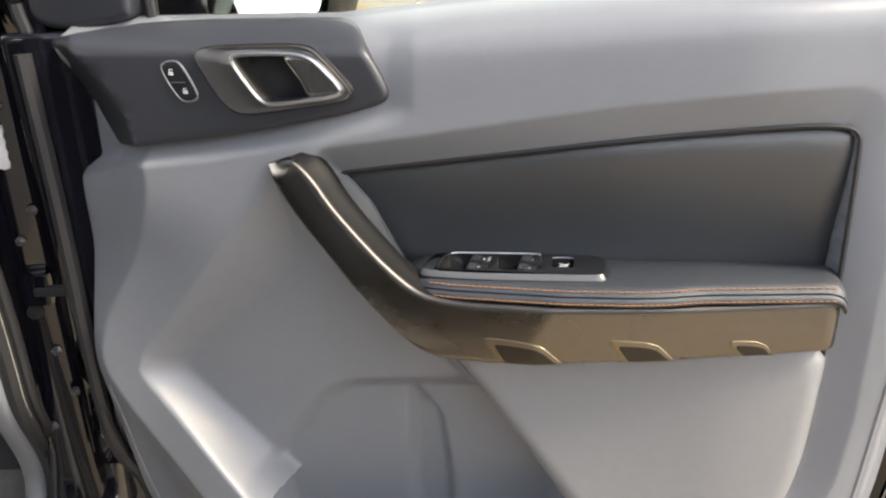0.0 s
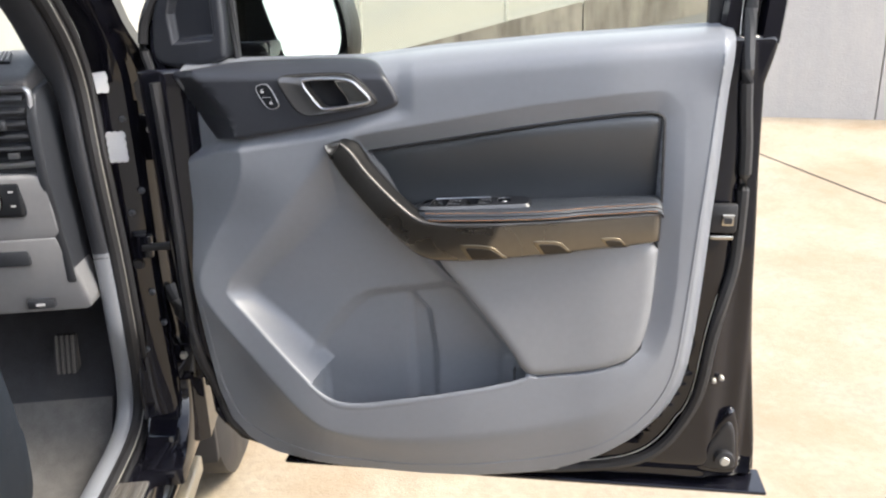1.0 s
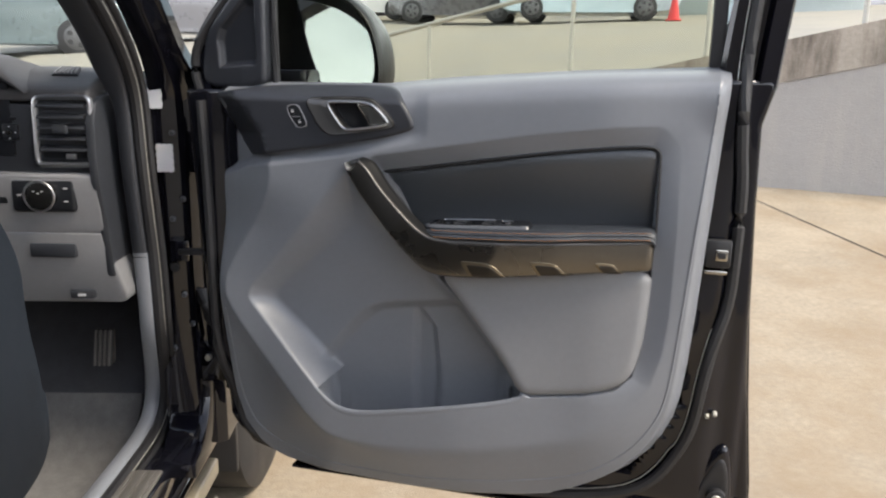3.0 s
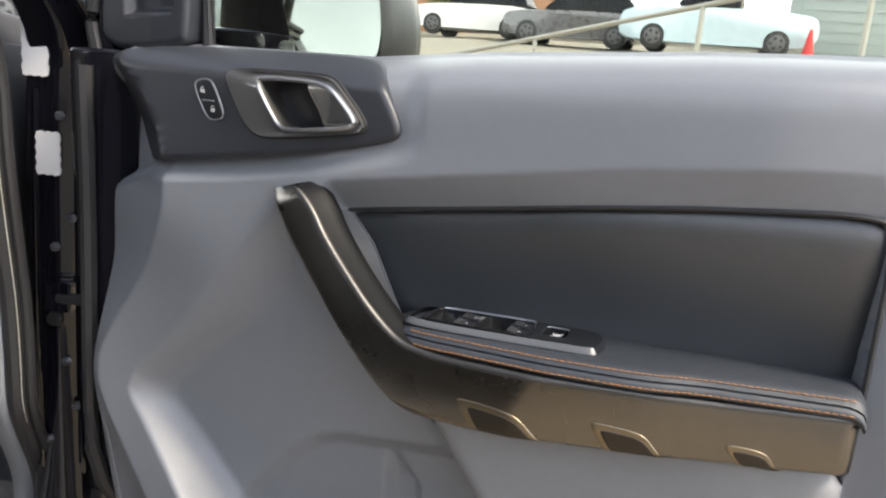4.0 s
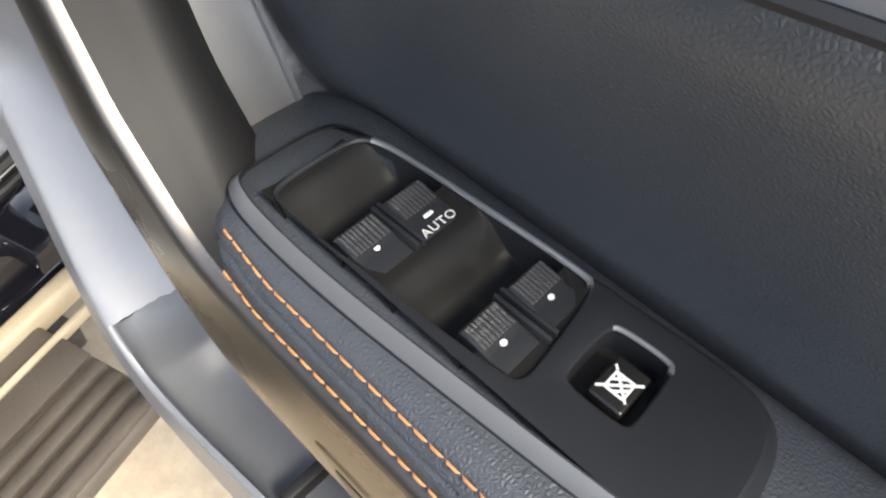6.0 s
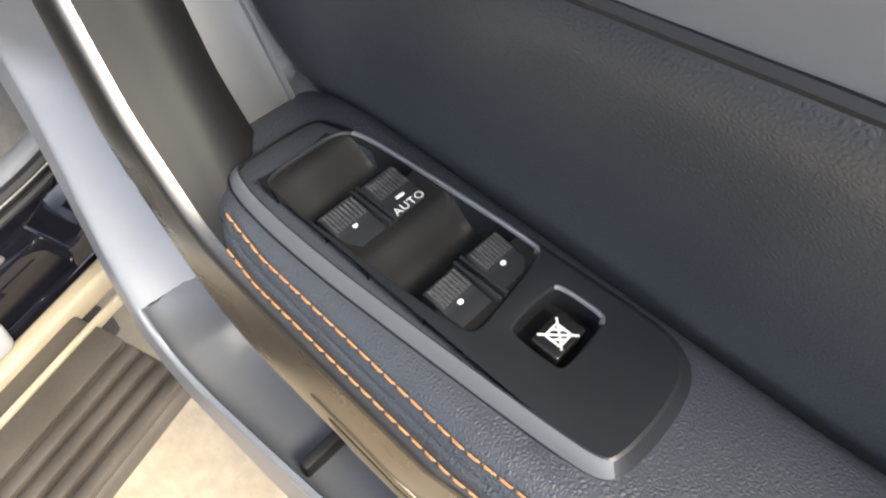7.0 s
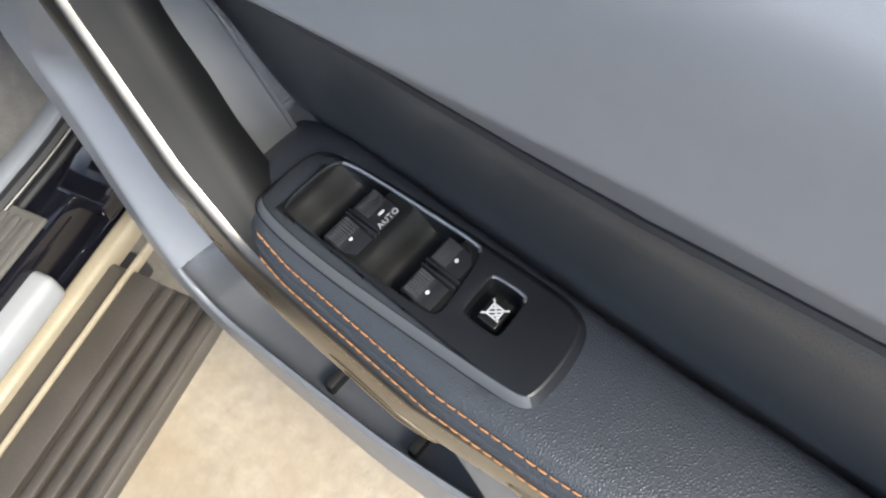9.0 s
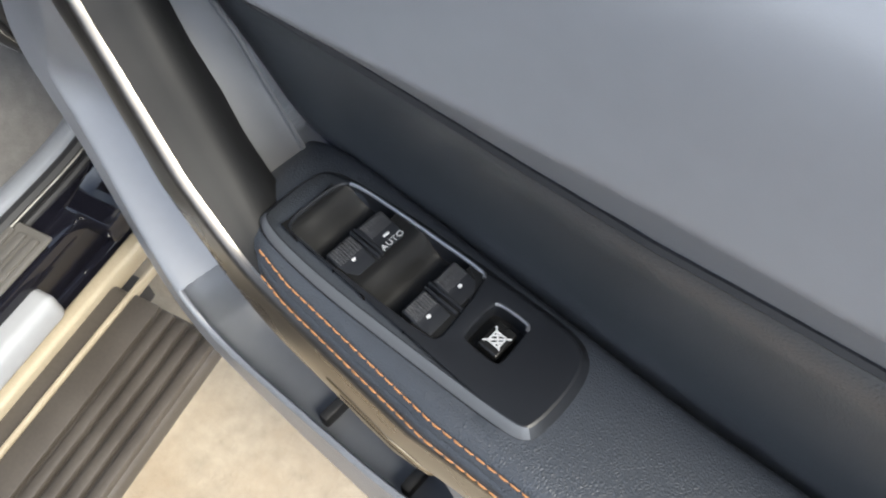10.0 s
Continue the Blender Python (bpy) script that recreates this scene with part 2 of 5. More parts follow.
def tube(path, r, n=8, closed=False, flat=1.0, up=(0, 0, 1)):
    """A round bar of radius r (a number, or one for each point) along the path."""
    path = [Vector(p) for p in path]
    rows, m = [], len(path)
    for i, p in enumerate(path):
        a = path[(i - 1) % m] if closed or i else p
        b = path[(i + 1) % m] if closed or i < m - 1 else p
        d = (b - a).normalized()
        side = d.cross(Vector(up))
        side = side.normalized() if side.length > 1e-4 else Vector((1, 0, 0))
        top = side.cross(d).normalized()
        rr = r[i] if isinstance(r, (list, tuple)) else r
        rows.append([p + (side * math.cos(k * math.tau / n) + top * flat * math.sin(k * math.tau / n)) * rr for k in range(n)])
    if closed:
        rows.append(rows[0])
        bm = sheet(rows, True)
        bmesh.ops.remove_doubles(bm, verts=bm.verts[:], dist=1e-6)
        return bm
    return sheet(rows, True, True)


def sd(x, z, poly):
    """Signed distance to a polygon, positive inside."""
    x, z = np.asarray(x, float), np.asarray(z, float)
    best, inside = np.full(x.shape, 1e9), np.zeros(x.shape, bool)
    n = len(poly)
    for i in range(n):
        (ax, az), (bx, bz) = poly[i][:2], poly[(i + 1) % n][:2]
        ex, ez = bx - ax, bz - az
        t = np.clip(((x - ax) * ex + (z - az) * ez) / (ex * ex + ez * ez + 1e-12), 0, 1)
        best = np.minimum(best, np.hypot(x - ax - t * ex, z - az - t * ez))
        if abs(ez) > 1e-12:
            inside ^= ((az > z) != (bz > z)) & (x < ex * (z - az) / ez + ax)
    return np.where(inside, best, -best)


def step(a, b, v):
    t = np.clip((np.asarray(v, float) - a) / (b - a), 0, 1)
    return t * t * (3 - 2 * t)


def edge_from(c, p, loop):
    """Where the ray from c towards p leaves the loop."""
    d, best = (p - c), c
    for a, b in zip(loop, loop[1:] + loop[:1]):
        e = b - a
        den = d.x * e.y - d.y * e.x
        if abs(den) > 1e-12:
            t = ((a.x - c.x) * e.y - (a.y - c.y) * e.x) / den
            s = ((a.x - c.x) * d.y - (a.y - c.y) * d.x) / den
            if t > 0 and -1e-6 <= s <= 1 + 1e-6:
                best = c + d * t
    return best


def patch(poly, put, height, rings=18, n=180, lip=0.006, wide=0.012, back=0.012, centre=None, hole=None):
    """A padded panel over a star-shaped outline: put(a, b, h) gives the place, height(a, b) its depth; the rim falls back by lip over wide."""
    rim = resample(poly, n)
    c = Vector(centre) if centre else sum(rim, Vector((0, 0))) / n
    ks = [1 - (1 - i / rings) ** 1.9 for i in range(1, rings + 1)]
    grid = [[c.lerp(p, k) for p in rim] for k in ks]
    if hole:
        from_c = [edge_from(c, p, hole) for p in rim]
        grid = [[a.lerp(p, k) for a, p in zip(from_c, rim)] for k in [0] + ks]
    pts = np.array([[(p.x, p.y) for p in row] for row in grid])
    dist = np.maximum(sd(pts[..., 0], pts[..., 1], [(p.x, p.y) for p in rim]), 0)
    dist[-1] = 0
    h = height(pts[..., 0], pts[..., 1]) + lip * (1 - np.sqrt(np.clip(1 - (1 - np.clip(dist / wide, 0, 1)) ** 2, 0, 1)))
    rows = [[put(a, b, d) for (a, b), d in zip(row, hs)] for row, hs in zip(pts.tolist(), h.tolist())]
    rows.append([put(a, b, d + back) for (a, b), d in zip(pts[-1].tolist(), h[-1].tolist())])
    bm = sheet(rows, True)
    bm.verts.ensure_lookup_table()
    first = [bm.verts[i] for i in range(n)]
    if hole:
        return bm
    hc = float(height(np.array([c.x]), np.array([c.y]))[0])
    mid = bm.verts.new(put(c.x, c.y, hc))
    for i in range(n):
        bm.faces.new((mid, first[i], first[(i + 1) % n]))
    return bm


def inset(loop, d):
    n, out = len(loop), []
    area = sum(loop[i].x * loop[(i + 1) % n].y - loop[(i + 1) % n].x * loop[i].y for i in range(n))
    for i, p in enumerate(loop):
        e = (loop[(i + 1) % n] - loop[i - 1]).normalized()
        out.append(p + Vector((-e.y, e.x)) * (d if area > 0 else -d))
    return out


def plate(outer, holes, profile, hole_profile, put):
    """A plate with holes. profile: (inset, height) from its foot to its face; hole_profile: (offset into the plate, height) from the face down."""
    bm = bmesh.new()

    def rings(loop, prof):
        rows = [[bm.verts.new(put(p.x, p.y, h)) for p in inset(loop, d)] for d, h in prof]
        for a, b in zip(rows, rows[1:]):
            for i in range(len(a)):
                j = (i + 1) % len(a)
                bm.faces.new((a[i], a[j], b[j], b[i]))
        return rows
    ends = [rings(outer, profile)[-1]] + [rings(hole, hole_profile)[0] for hole in holes]
    edges = []
    for loop in ends:
        for i in range(len(loop)):
            a, b = loop[i], loop[(i + 1) % len(loop)]
            edges.append(bm.edges.get((a, b)) or bm.edges.new((a, b)))
    bmesh.ops.triangle_fill(bm, use_beauty=True, use_dissolve=False, edges=edges)
    return bm


def extrude(poly, put, lo, hi, bevel=0.0, seg=2):
    """A prism over a polygon between two heights."""
    bm = bmesh.new()
    a = [bm.verts.new(put(p[0], p[1], lo)) for p in poly]
    b = [bm.verts.new(put(p[0], p[1], hi)) for p in poly]
    bm.faces.new(a)
    bm.faces.new(b[::-1])
    for i in range(len(a)):
        j = (i + 1) % len(a)
        bm.faces.new((a[i], b[i], b[j], a[j]))
    bmesh.ops.recalc_face_normals(bm, faces=bm.faces[:])
    if bevel:
        bmesh.ops.bevel(bm, geom=bm.edges[:], offset=bevel, segments=seg, affect="EDGES", profile=0.5)
    return bm


def V2(*pts):
    return [Vector(p) for p in pts]


def xz(a, b, h):
    return (a, h, b)


def xy(a, b, h):
    return (a, b, h)


# the truck's own axes: u towards its tail, v inboard, from the front hinge
HINGE, U_AXIS, V_AXIS = Vector((-0.72, 0.80, 0)), Vector((0.27, -0.963, 0)), Vector((-0.963, -0.27, 0))


def cw(u, v, z):
    return HINGE + U_AXIS * u + V_AXIS * v + Vector((0, 0, z))


def uz(a, b, h):
    return cw(a, h, b)


def vz(a, b, h):
    return cw(h, a, b)


def uv(a, b, h):
    return cw(a, b, h)


def block_uv(lo, hi, bevel=0.004, seg=2):
    bm = block(lo, hi, bevel, seg)
    for v in bm.verts:
        v.co = cw(*v.co)
    return bm


# ---- the setting ----
def ground_z(x, y):
    return GROUND + 0.098 * max(0.0, y - 1.2) - 0.098 * 0.6 * (1 - math.exp(-max(0.0, y - 1.2) / 0.6))


def spaced(lo, hi, n, focus):
    """Steps that are fine near focus and coarse far off."""
    out = []
    for i in range(n + 1):
        k = 2 * i / n - 1
        out.append(focus + (hi - focus if k > 0 else focus - lo) * math.copysign(abs(k) ** 3, k))
    return out


WALL_AT, WALL_WAY = Vector((1.17, 6.45)), Vector((0.991, -0.137))


def wall_y(x):
    return WALL_AT.y + (x - WALL_AT.x) * WALL_WAY.y / WALL_WAY.x


xs, ys = spaced(-400, 400, 60, 0), spaced(-400, 400, 60, 1.2)
part("ground", sheet([[(x, y, min(ground_z(x, y), 3.2)) for x in xs] for y in ys]), CONCRETE,
     label="sunlit tan concrete apron with stains", kind="structure", category="ground", sharp=80)


def wall_top(x):
    return max(0.30, min(2.3, 1.30 + 0.23 * x))


# the driveway above the retaining wall
def drive_z(x, d):
    """Height of the driveway d metres behind the wall."""
    west = float(step(-5, -9, x))
    far = 1.15 + 0.10 * d + 0.015 * x + 0.16 * west
    return wall_top(x) - 0.03 + (far - wall_top(x) + 0.03) * float(step(0, 9 - 6.6 * west, d))


rows = []
for k in range(25):
    d = 0.02 + 60 * (k / 24) ** 2
    rows.append([(x, wall_y(max(-30, min(30, x))) + d, drive_z(x, d)) for x in [-50 + i * 1.0 for i in range(100)]])
part("driveway", sheet(rows), ROAD, label="pale concrete driveway above the retaining wall", kind="structure", category="road", sharp=80)

joint = [(1.12 + 0.46 * k, 5.95 - 0.94 * k) for k in range(6)]
part("expansion_joint", sheet([[(x - 0.005, y, ground_z(x, y) + 0.004), (x + 0.004, y + 0.01, ground_z(x, y) + 0.004)] for x, y in joint]), DARK, label="dark expansion joint in the concrete", kind="structure", category="joint")

wall = thing("retaining_wall", (1.17, 6.45, 0), "grey cast concrete retaining wall with a weathered sloping top", "wall", kind="structure")
BAND = 0.35
edges_x = [-4.63, -2.23, 0.17, 2.57, 4.97, 7.37, 9.77]
for x0, x1 in zip(edges_x, edges_x[1:]):
    for lo, hi, mat, dy, nm in ((-0.4, -BAND, WALL, 0.0, "wall_panel"), (-BAND + 0.002, 0.0, STAINED, -0.014, "wall_coping")):
        bm = bmesh.new()
        a, b = x0 + 0.006, x1 - 0.006
        for face in (0, 1):
            for x in (a, b):
                y = wall_y(x) + dy + face * 0.25
                for top in (0, 1):
                    z = wall_top(x) + hi if top else (min(wall_top(x) - BAND - 0.1, -0.3) if lo == -0.4 else wall_top(x) + lo)
                    bm.verts.new((x, y, z))
        bmesh.ops.convex_hull(bm, input=bm.verts[:])
        part(nm, bm, mat, wall, sharp=20)

# unseen darker ground, added so the metal strip reflects something dark
part("asphalt_yard", sheet([[(x, y, ground_z(x, y) + 0.004) for x in (-30, -10, 0, 10, 30)] for y in (-14.2, -8, -2.4)]), DARK_GROUND, label="unseen grey ground added to darken reflections in the door trim", kind="structure", category="ground")
# unseen wall, added to hold back light from the low southern sky
part("wall_south", block((-26, -14.4, -0.4), (26, -14.0, 5.0), 0.02), DULL, label="plain unseen brown wall added to cut the low sky", kind="structure", category="wall")

rail = thing("railing", (0, wall_y(0) + 0.16, 1.2), "slim galvanised steel railing along the driveway edge", "railing")
posts_x = [-3.4, -1.98, -0.53, 0.67, 1.87, 3.07]
for x in posts_x:
    p = (x, wall_y(x) + 0.16, wall_top(x) - 0.05)
    part("post", tube([p, (p[0], p[1], p[2] + 0.95)], 0.022, 8), STEEL, rail)
part("top_rail", tube([(x, wall_y(x) + 0.16, wall_top(x) + 0.90) for x in posts_x], 0.022, 8), STEEL, rail)

# ---- the open front door ----
door = thing("car_door", (-0.70, 0.86, 0.43), "open black truck front door with grey inner trim and dark inserts", "car door")

FRAME_LINE = ((-0.66, 1.10), (-0.297, 1.150), (-0.14, 1.181), (0.004, 1.203), (0.169, 1.217), (0.40, 1.225))
BELT_LINE = ((-0.66, 1.274), (-0.315, 1.277), (-0.169, 1.292), (0.048, 1.307), (0.334, 1.319), (0.5, 1.325))
INSERT = V2((-0.294, 1.115), (-0.141, 1.14), (0.004, 1.164), (0.143, 1.18), (0.200, 1.184), (0.211, 1.172), (0.215, 1.03), (0.214, 0.885), (0.208, 0.814),
            (0.194, 0.759), (0.162, 0.729), (0.100, 0.715), (0.010, 0.704), (-0.012, 0.712), (-0.043, 0.761), (-0.118, 0.857), (-0.185, 0.92), (-0.255, 1.00), (-0.302, 1.085))
BOWL = V2((-0.362, 1.123), (-0.413, 1.075), (-0.469, 1.01), (-0.528, 0.942), (-0.580, 0.873), (-0.592, 0.838), (-0.574, 0.816), (-0.50, 0.745), (-0.429, 0.679), (-0.396, 0.651),
          (-0.372, 0.639), (-0.337, 0.636), (-0.298, 0.641), (-0.172, 0.665), (-0.051, 0.690), (-0.012, 0.702), (0.000, 0.711), (-0.03, 0.757), (-0.108, 0.857), (-0.165, 0.92), (-0.22, 1.00), (-0.29, 1.06))
RIDGE = ((-0.530, 1.30), (-0.523, 1.129), (-0.519, 1.105), (-0.524, 1.074), (-0.549, 1.022), (-0.598, 0.949), (-0.635, 0.888), (-0.641, 0.855), (-0.629, 0.824), (-0.587, 0.769),
         (-0.515, 0.694), (-0.429, 0.600), (-0.378, 0.574), (-0.29, 0.570), (-0.1, 0.592), (0.07, 0.625), (0.15, 0.658), (0.20, 0.705), (0.232, 0.79), (0.252, 0.90), (0.262, 1.05), (0.262, 1.17), (0.22, 1.30))
INSIDE = chaikin([Vector(p) for p in RIDGE], 2)


def gap_y(x):
    """Depth of the seam round the dark insert."""
    return np.interp(x, (-0.30, -0.15, -0.05, 0.0, 0.21), (0.764, 0.758, 0.752, 0.750, 0.754))


SHELF_LINE = ((-0.66, 1.110), (-0.58, 1.136), (-0.44, 1.154), (-0.31, 1.177), (-0.224, 1.197), (-0.15, 1.215))
# outline of the dark handle surround, let into the trim
PODS = chaikin(V2((-0.690, 1.255), (-0.620, 1.262), (-0.545, 1.275), (-0.335, 1.278), (-0.285, 1.276), (-0.260, 1.262), (-0.234, 1.220), (-0.229, 1.204), (-0.243, 1.194), (-0.31, 1.178), (-0.44, 1.155), (-0.582, 1.1345), (-0.593, 1.136), (-0.659, 1.199)), 2)


NICHE = ((-0.455, 0.660), (-0.440, 0.710), (-0.411, 0.752), (-0.363, 0.808), (-0.335, 0.833), (-0.310, 0.845), (-0.267, 0.852), (-0.196, 0.862), (-0.05, 0.880), (0.02, 0.70), (-0.20, 0.62))


def along(line, x):
    return np.interp(x, [p[0] for p in line], [p[1] for p in line])


def low_side(x, z):
    """Distance inside the slanting lower edge of the bowl."""
    return (x + 0.59) * 0.6978 + (z - 0.838) * 0.7163


def pocket_top(x):
    """Upper edge of the opening of the map pocket."""
    return np.where(x < -0.22, 0.690 + 0.10 * (x + 0.438), 0.712 + 0.19 * (x + 0.22)) - 0.022 * np.clip((-0.385 - x) / 0.040, 0, 1.5) ** 2


def trim_y(x, z, bowl=True, frame_on=True):
    """Depth of the door's grey inner trim."""
    x, z = np.asarray(x, float), np.asarray(z, float)
    low = 1 - step(0.62, 0.92, z)
    reach = 1 - 0.80 * step(-0.16, 0.14, x)
    y = 0.728 + 0.020 * (1 - step(-0.60, -0.40, x)) * (1 - step(0.98, 1.10, z)) - 0.024 * low * reach + 0.020 * step(0.10, 0.28, x)
    # upper panel leans back to the window
    s = np.clip((z - along(FRAME_LINE, x)) / (along(BELT_LINE, x) - along(FRAME_LINE, x)), 0, 1)
    y = y + 0.006 * step(1.05, 1.20, z) + 0.086 * (0.03 * s + 0.97 * s ** 8)
    # flanks outside the shoulder
    d = np.maximum(-sd(x, z, [(p.x, p.y) for p in INSIDE]), 0)
    lean = 0.72 + 0.10 * (1 - step(0.72, 1.08, z)) - 0.20 * step(-0.35, 0.0, x) - 0.22 * step(0.0, 0.25, x)
    r = 0.006 + 0.03 * step(-0.38, -0.2, x)
    y = y + np.where(z < 1.2, 1, 1 - step(1.2, 1.26, z)) * 0.12 * (1 - np.exp(-lean * (np.sqrt(d * d + r * r) - r) / 0.12))
    # shelf below the handle surround
    below = along(SHELF_LINE, x) - z
    y = y + (0.019 - 0.012 * step(-0.40, -0.26, x)) * (1 - step(0.002, 0.024, below)) * (1 - step(-0.236, -0.200, x)) * (1 - step(1.262, 1.29, z))
    if frame_on:
        di = sd(x, z, [(p.x, p.y) for p in INSERT])
        on = step(-0.330, -0.302, x) * np.where(z > 1.0, 1, step(-0.02, 0.10, x) * step(0.70, 0.80, z))
        ramp = on * np.clip((di + 0.036) / 0.034, 0, 1)
        rim = y + 0.012 + (gap_y(x) + 0.0005 - y - 0.012) * step(0.955, 1.03, z)
        y = y + np.maximum(rim - y, 0) * ramp + 0.035 * step(0.0005, 0.0055, di)
    if bowl:
        db = sd(x, z, [(p.x, p.y) for p in BOWL])
        # the two slanting sides meet in a round corner
        upper = (x + 0.362) * 0.7537 - (z - 1.123) * 0.6572
        lower = low_side(x, z)
        blend = -0.012 * np.log(np.exp(-np.clip(upper, -0.2, 0.4) / 0.012) + np.exp(-np.clip(lower, -0.2, 0.4) / 0.012))
        db = np.minimum(db, np.where(x < -0.34, blend, db))
        high = step(0.80, 0.90, z - 0.55 * (x + 0.59))
        soft = 0.040 + 0.045 * high
        floor = 0.780 - 0.024 * step(0.80, 1.02, z)
        # sunken bottle niche with a slanting side and a flat top, and a channel beside it
        niche = step(-0.006, 0.020, sd(x, z, NICHE))
        edge = np.interp(z, (0.64, 0.711, 0.802, 0.848), (-0.190, -0.194, -0.205, -0.240))
        channel = step(-0.247, -0.229, x) * (1 - step(-0.004, 0.012, x - edge)) * (1 - step(0.80, 0.86, z))
        floor = floor + 0.014 * niche + 0.013 * channel
        k = np.clip(db / soft, 0, 1)
        crisp = 1 - (1 - k) ** 2
        k = 1.14 * k * k / (k + 0.14)
        ease = crisp + (1 - (1 - k) ** 2 - crisp) * (0.25 + 0.75 * high)
        deep = step(0.020, 0.032, lower) * (1 - step(0.69, 0.74, z))
        ease = ease + (0.08 * step(0, 0.005, db) + 0.92 * step(0.012, 0.020, db) - ease) * deep
        y = y + np.maximum(floor - y, 0) * ease
    return y


def pocket_in(x, z):
    """How far inside the opening of the map pocket."""
    return np.minimum(np.minimum(sd(x, z, [(p.x, p.y) for p in BOWL]) + 0.004, pocket_top(x) - z), -0.011 - x)


def trim_mesh():
    cols, rows_n = 440, 380
    t = np.linspace(0, 1, rows_n + 1) ** 1.25
    zl, zr = 0.443 + 0.83 * t, 0.476 + 0.83 * t
    left = np.interp(zl, (0.443, 0.447, 0.456, 0.473, 0.519, 0.59, 0.719, 1.0, 1.3), (-0.545, -0.566, -0.588, -0.612, -0.646, -0.662, -0.665, -0.658, -0.652))
    right = np.interp(zr, (0.476, 0.488, 0.50, 0.52, 0.553, 0.59, 0.625, 0.665, 0.711, 0.78, 0.86, 1.013, 1.213, 1.319), (0.05, 0.078, 0.102, 0.136, 0.182, 0.216, 0.238, 0.255, 0.265, 0.272, 0.277, 0.285, 0.297, 0.304))
    s = np.linspace(0, 1, cols + 1)
    x = left[:, None] + (right - left)[:, None] * s[None, :]
    z0 = np.interp(x, (-0.66, -0.54, -0.26, -0.12, 0.0, 0.05, 0.30), (0.450, 0.453, 0.461, 0.466, 0.476, 0.484, 0.484))
    z = z0 + (along(BELT_LINE, x) - z0) * t[:, None]
    # the grid follows the edge of the pocket's opening
    for turn in range(2):
        f, e = pocket_in(x, z), 0.0004
        gx, gz = (pocket_in(x + e, z) - f) / e, (pocket_in(x, z + e) - f) / e
        pull = np.where(np.abs(f) < 0.0015, f / np.maximum(gx * gx + gz * gz, 0.2), 0)
        x, z = x - pull * gx, z - pull * gz
    y = trim_y(x, z)
    rows = [[(a, b, c) for a, b, c in zip(*r)] for r in zip(x.tolist(), y.tolist(), z.tolist())]
    foot = [(a, b + 0.035, c - 0.006) for a, b, c in rows[0]]
    foot0 = [(a, b + 0.004, c - 0.004) for a, b, c in rows[0]]
    top1 = [(a, b + 0.010, c + 0.004) for a, b, c in rows[-1]]
    top2 = [(a, b + 0.026, c + 0.002) for a, b, c in rows[-1]]
    top3 = [(a, b + 0.034, c - 0.020) for a, b, c in rows[-1]]
    rows = [foot, foot0] + rows + [top1, top2, top3]
    wide = []
    for r in rows:
        a, b = Vector(r[0]), Vector(r[-1])
        wide.append([a + Vector((-0.004, 0.035, 0)), a + Vector((-0.003, 0.005, 0))] + r + [b + Vector((0.004, 0.004, 0)), b + Vector((0.020, 0.024, 0)), b + Vector((0.021, 0.05, 0))])
    bm = sheet(wide)
    # the mouth of the map pocket is open
    faces = bm.faces[:]
    mid = np.array([f.calc_center_median() for f in faces])
    gone = (pocket_in(mid[:, 0], mid[:, 2]) > 0) & (mid[:, 1] < 0.86)
    # opening behind the door release
    gone |= (mid[:, 0] > -0.402) & (mid[:, 0] < -0.274) & (mid[:, 2] > 1.192) & (mid[:, 2] < 1.250)
    bmesh.ops.delete(bm, geom=[f for f, g in zip(faces, gone) if g], context="FACES")
    return bm


MOUTH = chaikin(V2((-0.429, 0.679), (-0.396, 0.651), (-0.372, 0.639), (-0.337, 0.636), (-0.298, 0.641), (-0.172, 0.665), (-0.051, 0.690), (-0.008, 0.705)), 2, False)


trim = part("trim_panel", trim_mesh(), GREY, door, "mid-grey moulded plastic trim panel with a map pocket", sharp=50)


rows = []
for i, p in enumerate(resample(MOUTH, 90, False)):
    y0 = float(trim_y(p.x, p.y, False, False))
    yb = max(float(trim_y(p.x, p.y + 0.055)), y0 + 0.02)
    d = 0.080 * min(1.0, max(0.25, (p.x + 0.429) / 0.016), max(0.05, (-0.006 - p.x) / 0.03))
    w = float(step(-0.430, -0.418, p.x))
    back = []
    for h in (0.001, 0.010, 0.020, 0.032, 0.045, 0.060, 0.075):
        near = max(float(trim_y(p.x, p.y + h)), y0 + 0.008) + 0.0012
        back.append((p.x, near + max(0, yb + 0.002 - near) * w, p.y + h))
    foot_y = y0 + 0.024 + (yb - y0 - 0.024) * w
    rows.append([(p.x, y0 + 0.0025, p.y - 0.016), (p.x, y0 - 0.0005, p.y - 0.011), (p.x, y0 - 0.0008, p.y - 0.003), (p.x, y0 + 0.0012, p.y + 0.0008), (p.x, y0 + 0.0045, p.y + 0.001), (p.x, y0 + 0.007, p.y - 0.004),
                 (p.x, y0 + 0.012, p.y - d * 0.9), (p.x, y0 + 0.022, p.y - d), (p.x, max(y0 + 0.023, foot_y - 0.012), p.y - d), (p.x, foot_y + 0.001, p.y - d * 0.9)] + back)
part("map_pocket", sheet(rows), GREY, trim, "deep grey map pocket liner", sharp=60)
# black blocks stand in for the shaded notches between the pocket's bins
for x, z in ((-0.238, 0.572), (-0.117, 0.596)):
    part("pocket_divider", block((x - 0.006, 0.728, z - 0.002), (x + 0.006, 0.782, z + 0.022), 0.003, 2), DARK, trim, "black block for the shade in the pocket's notch")
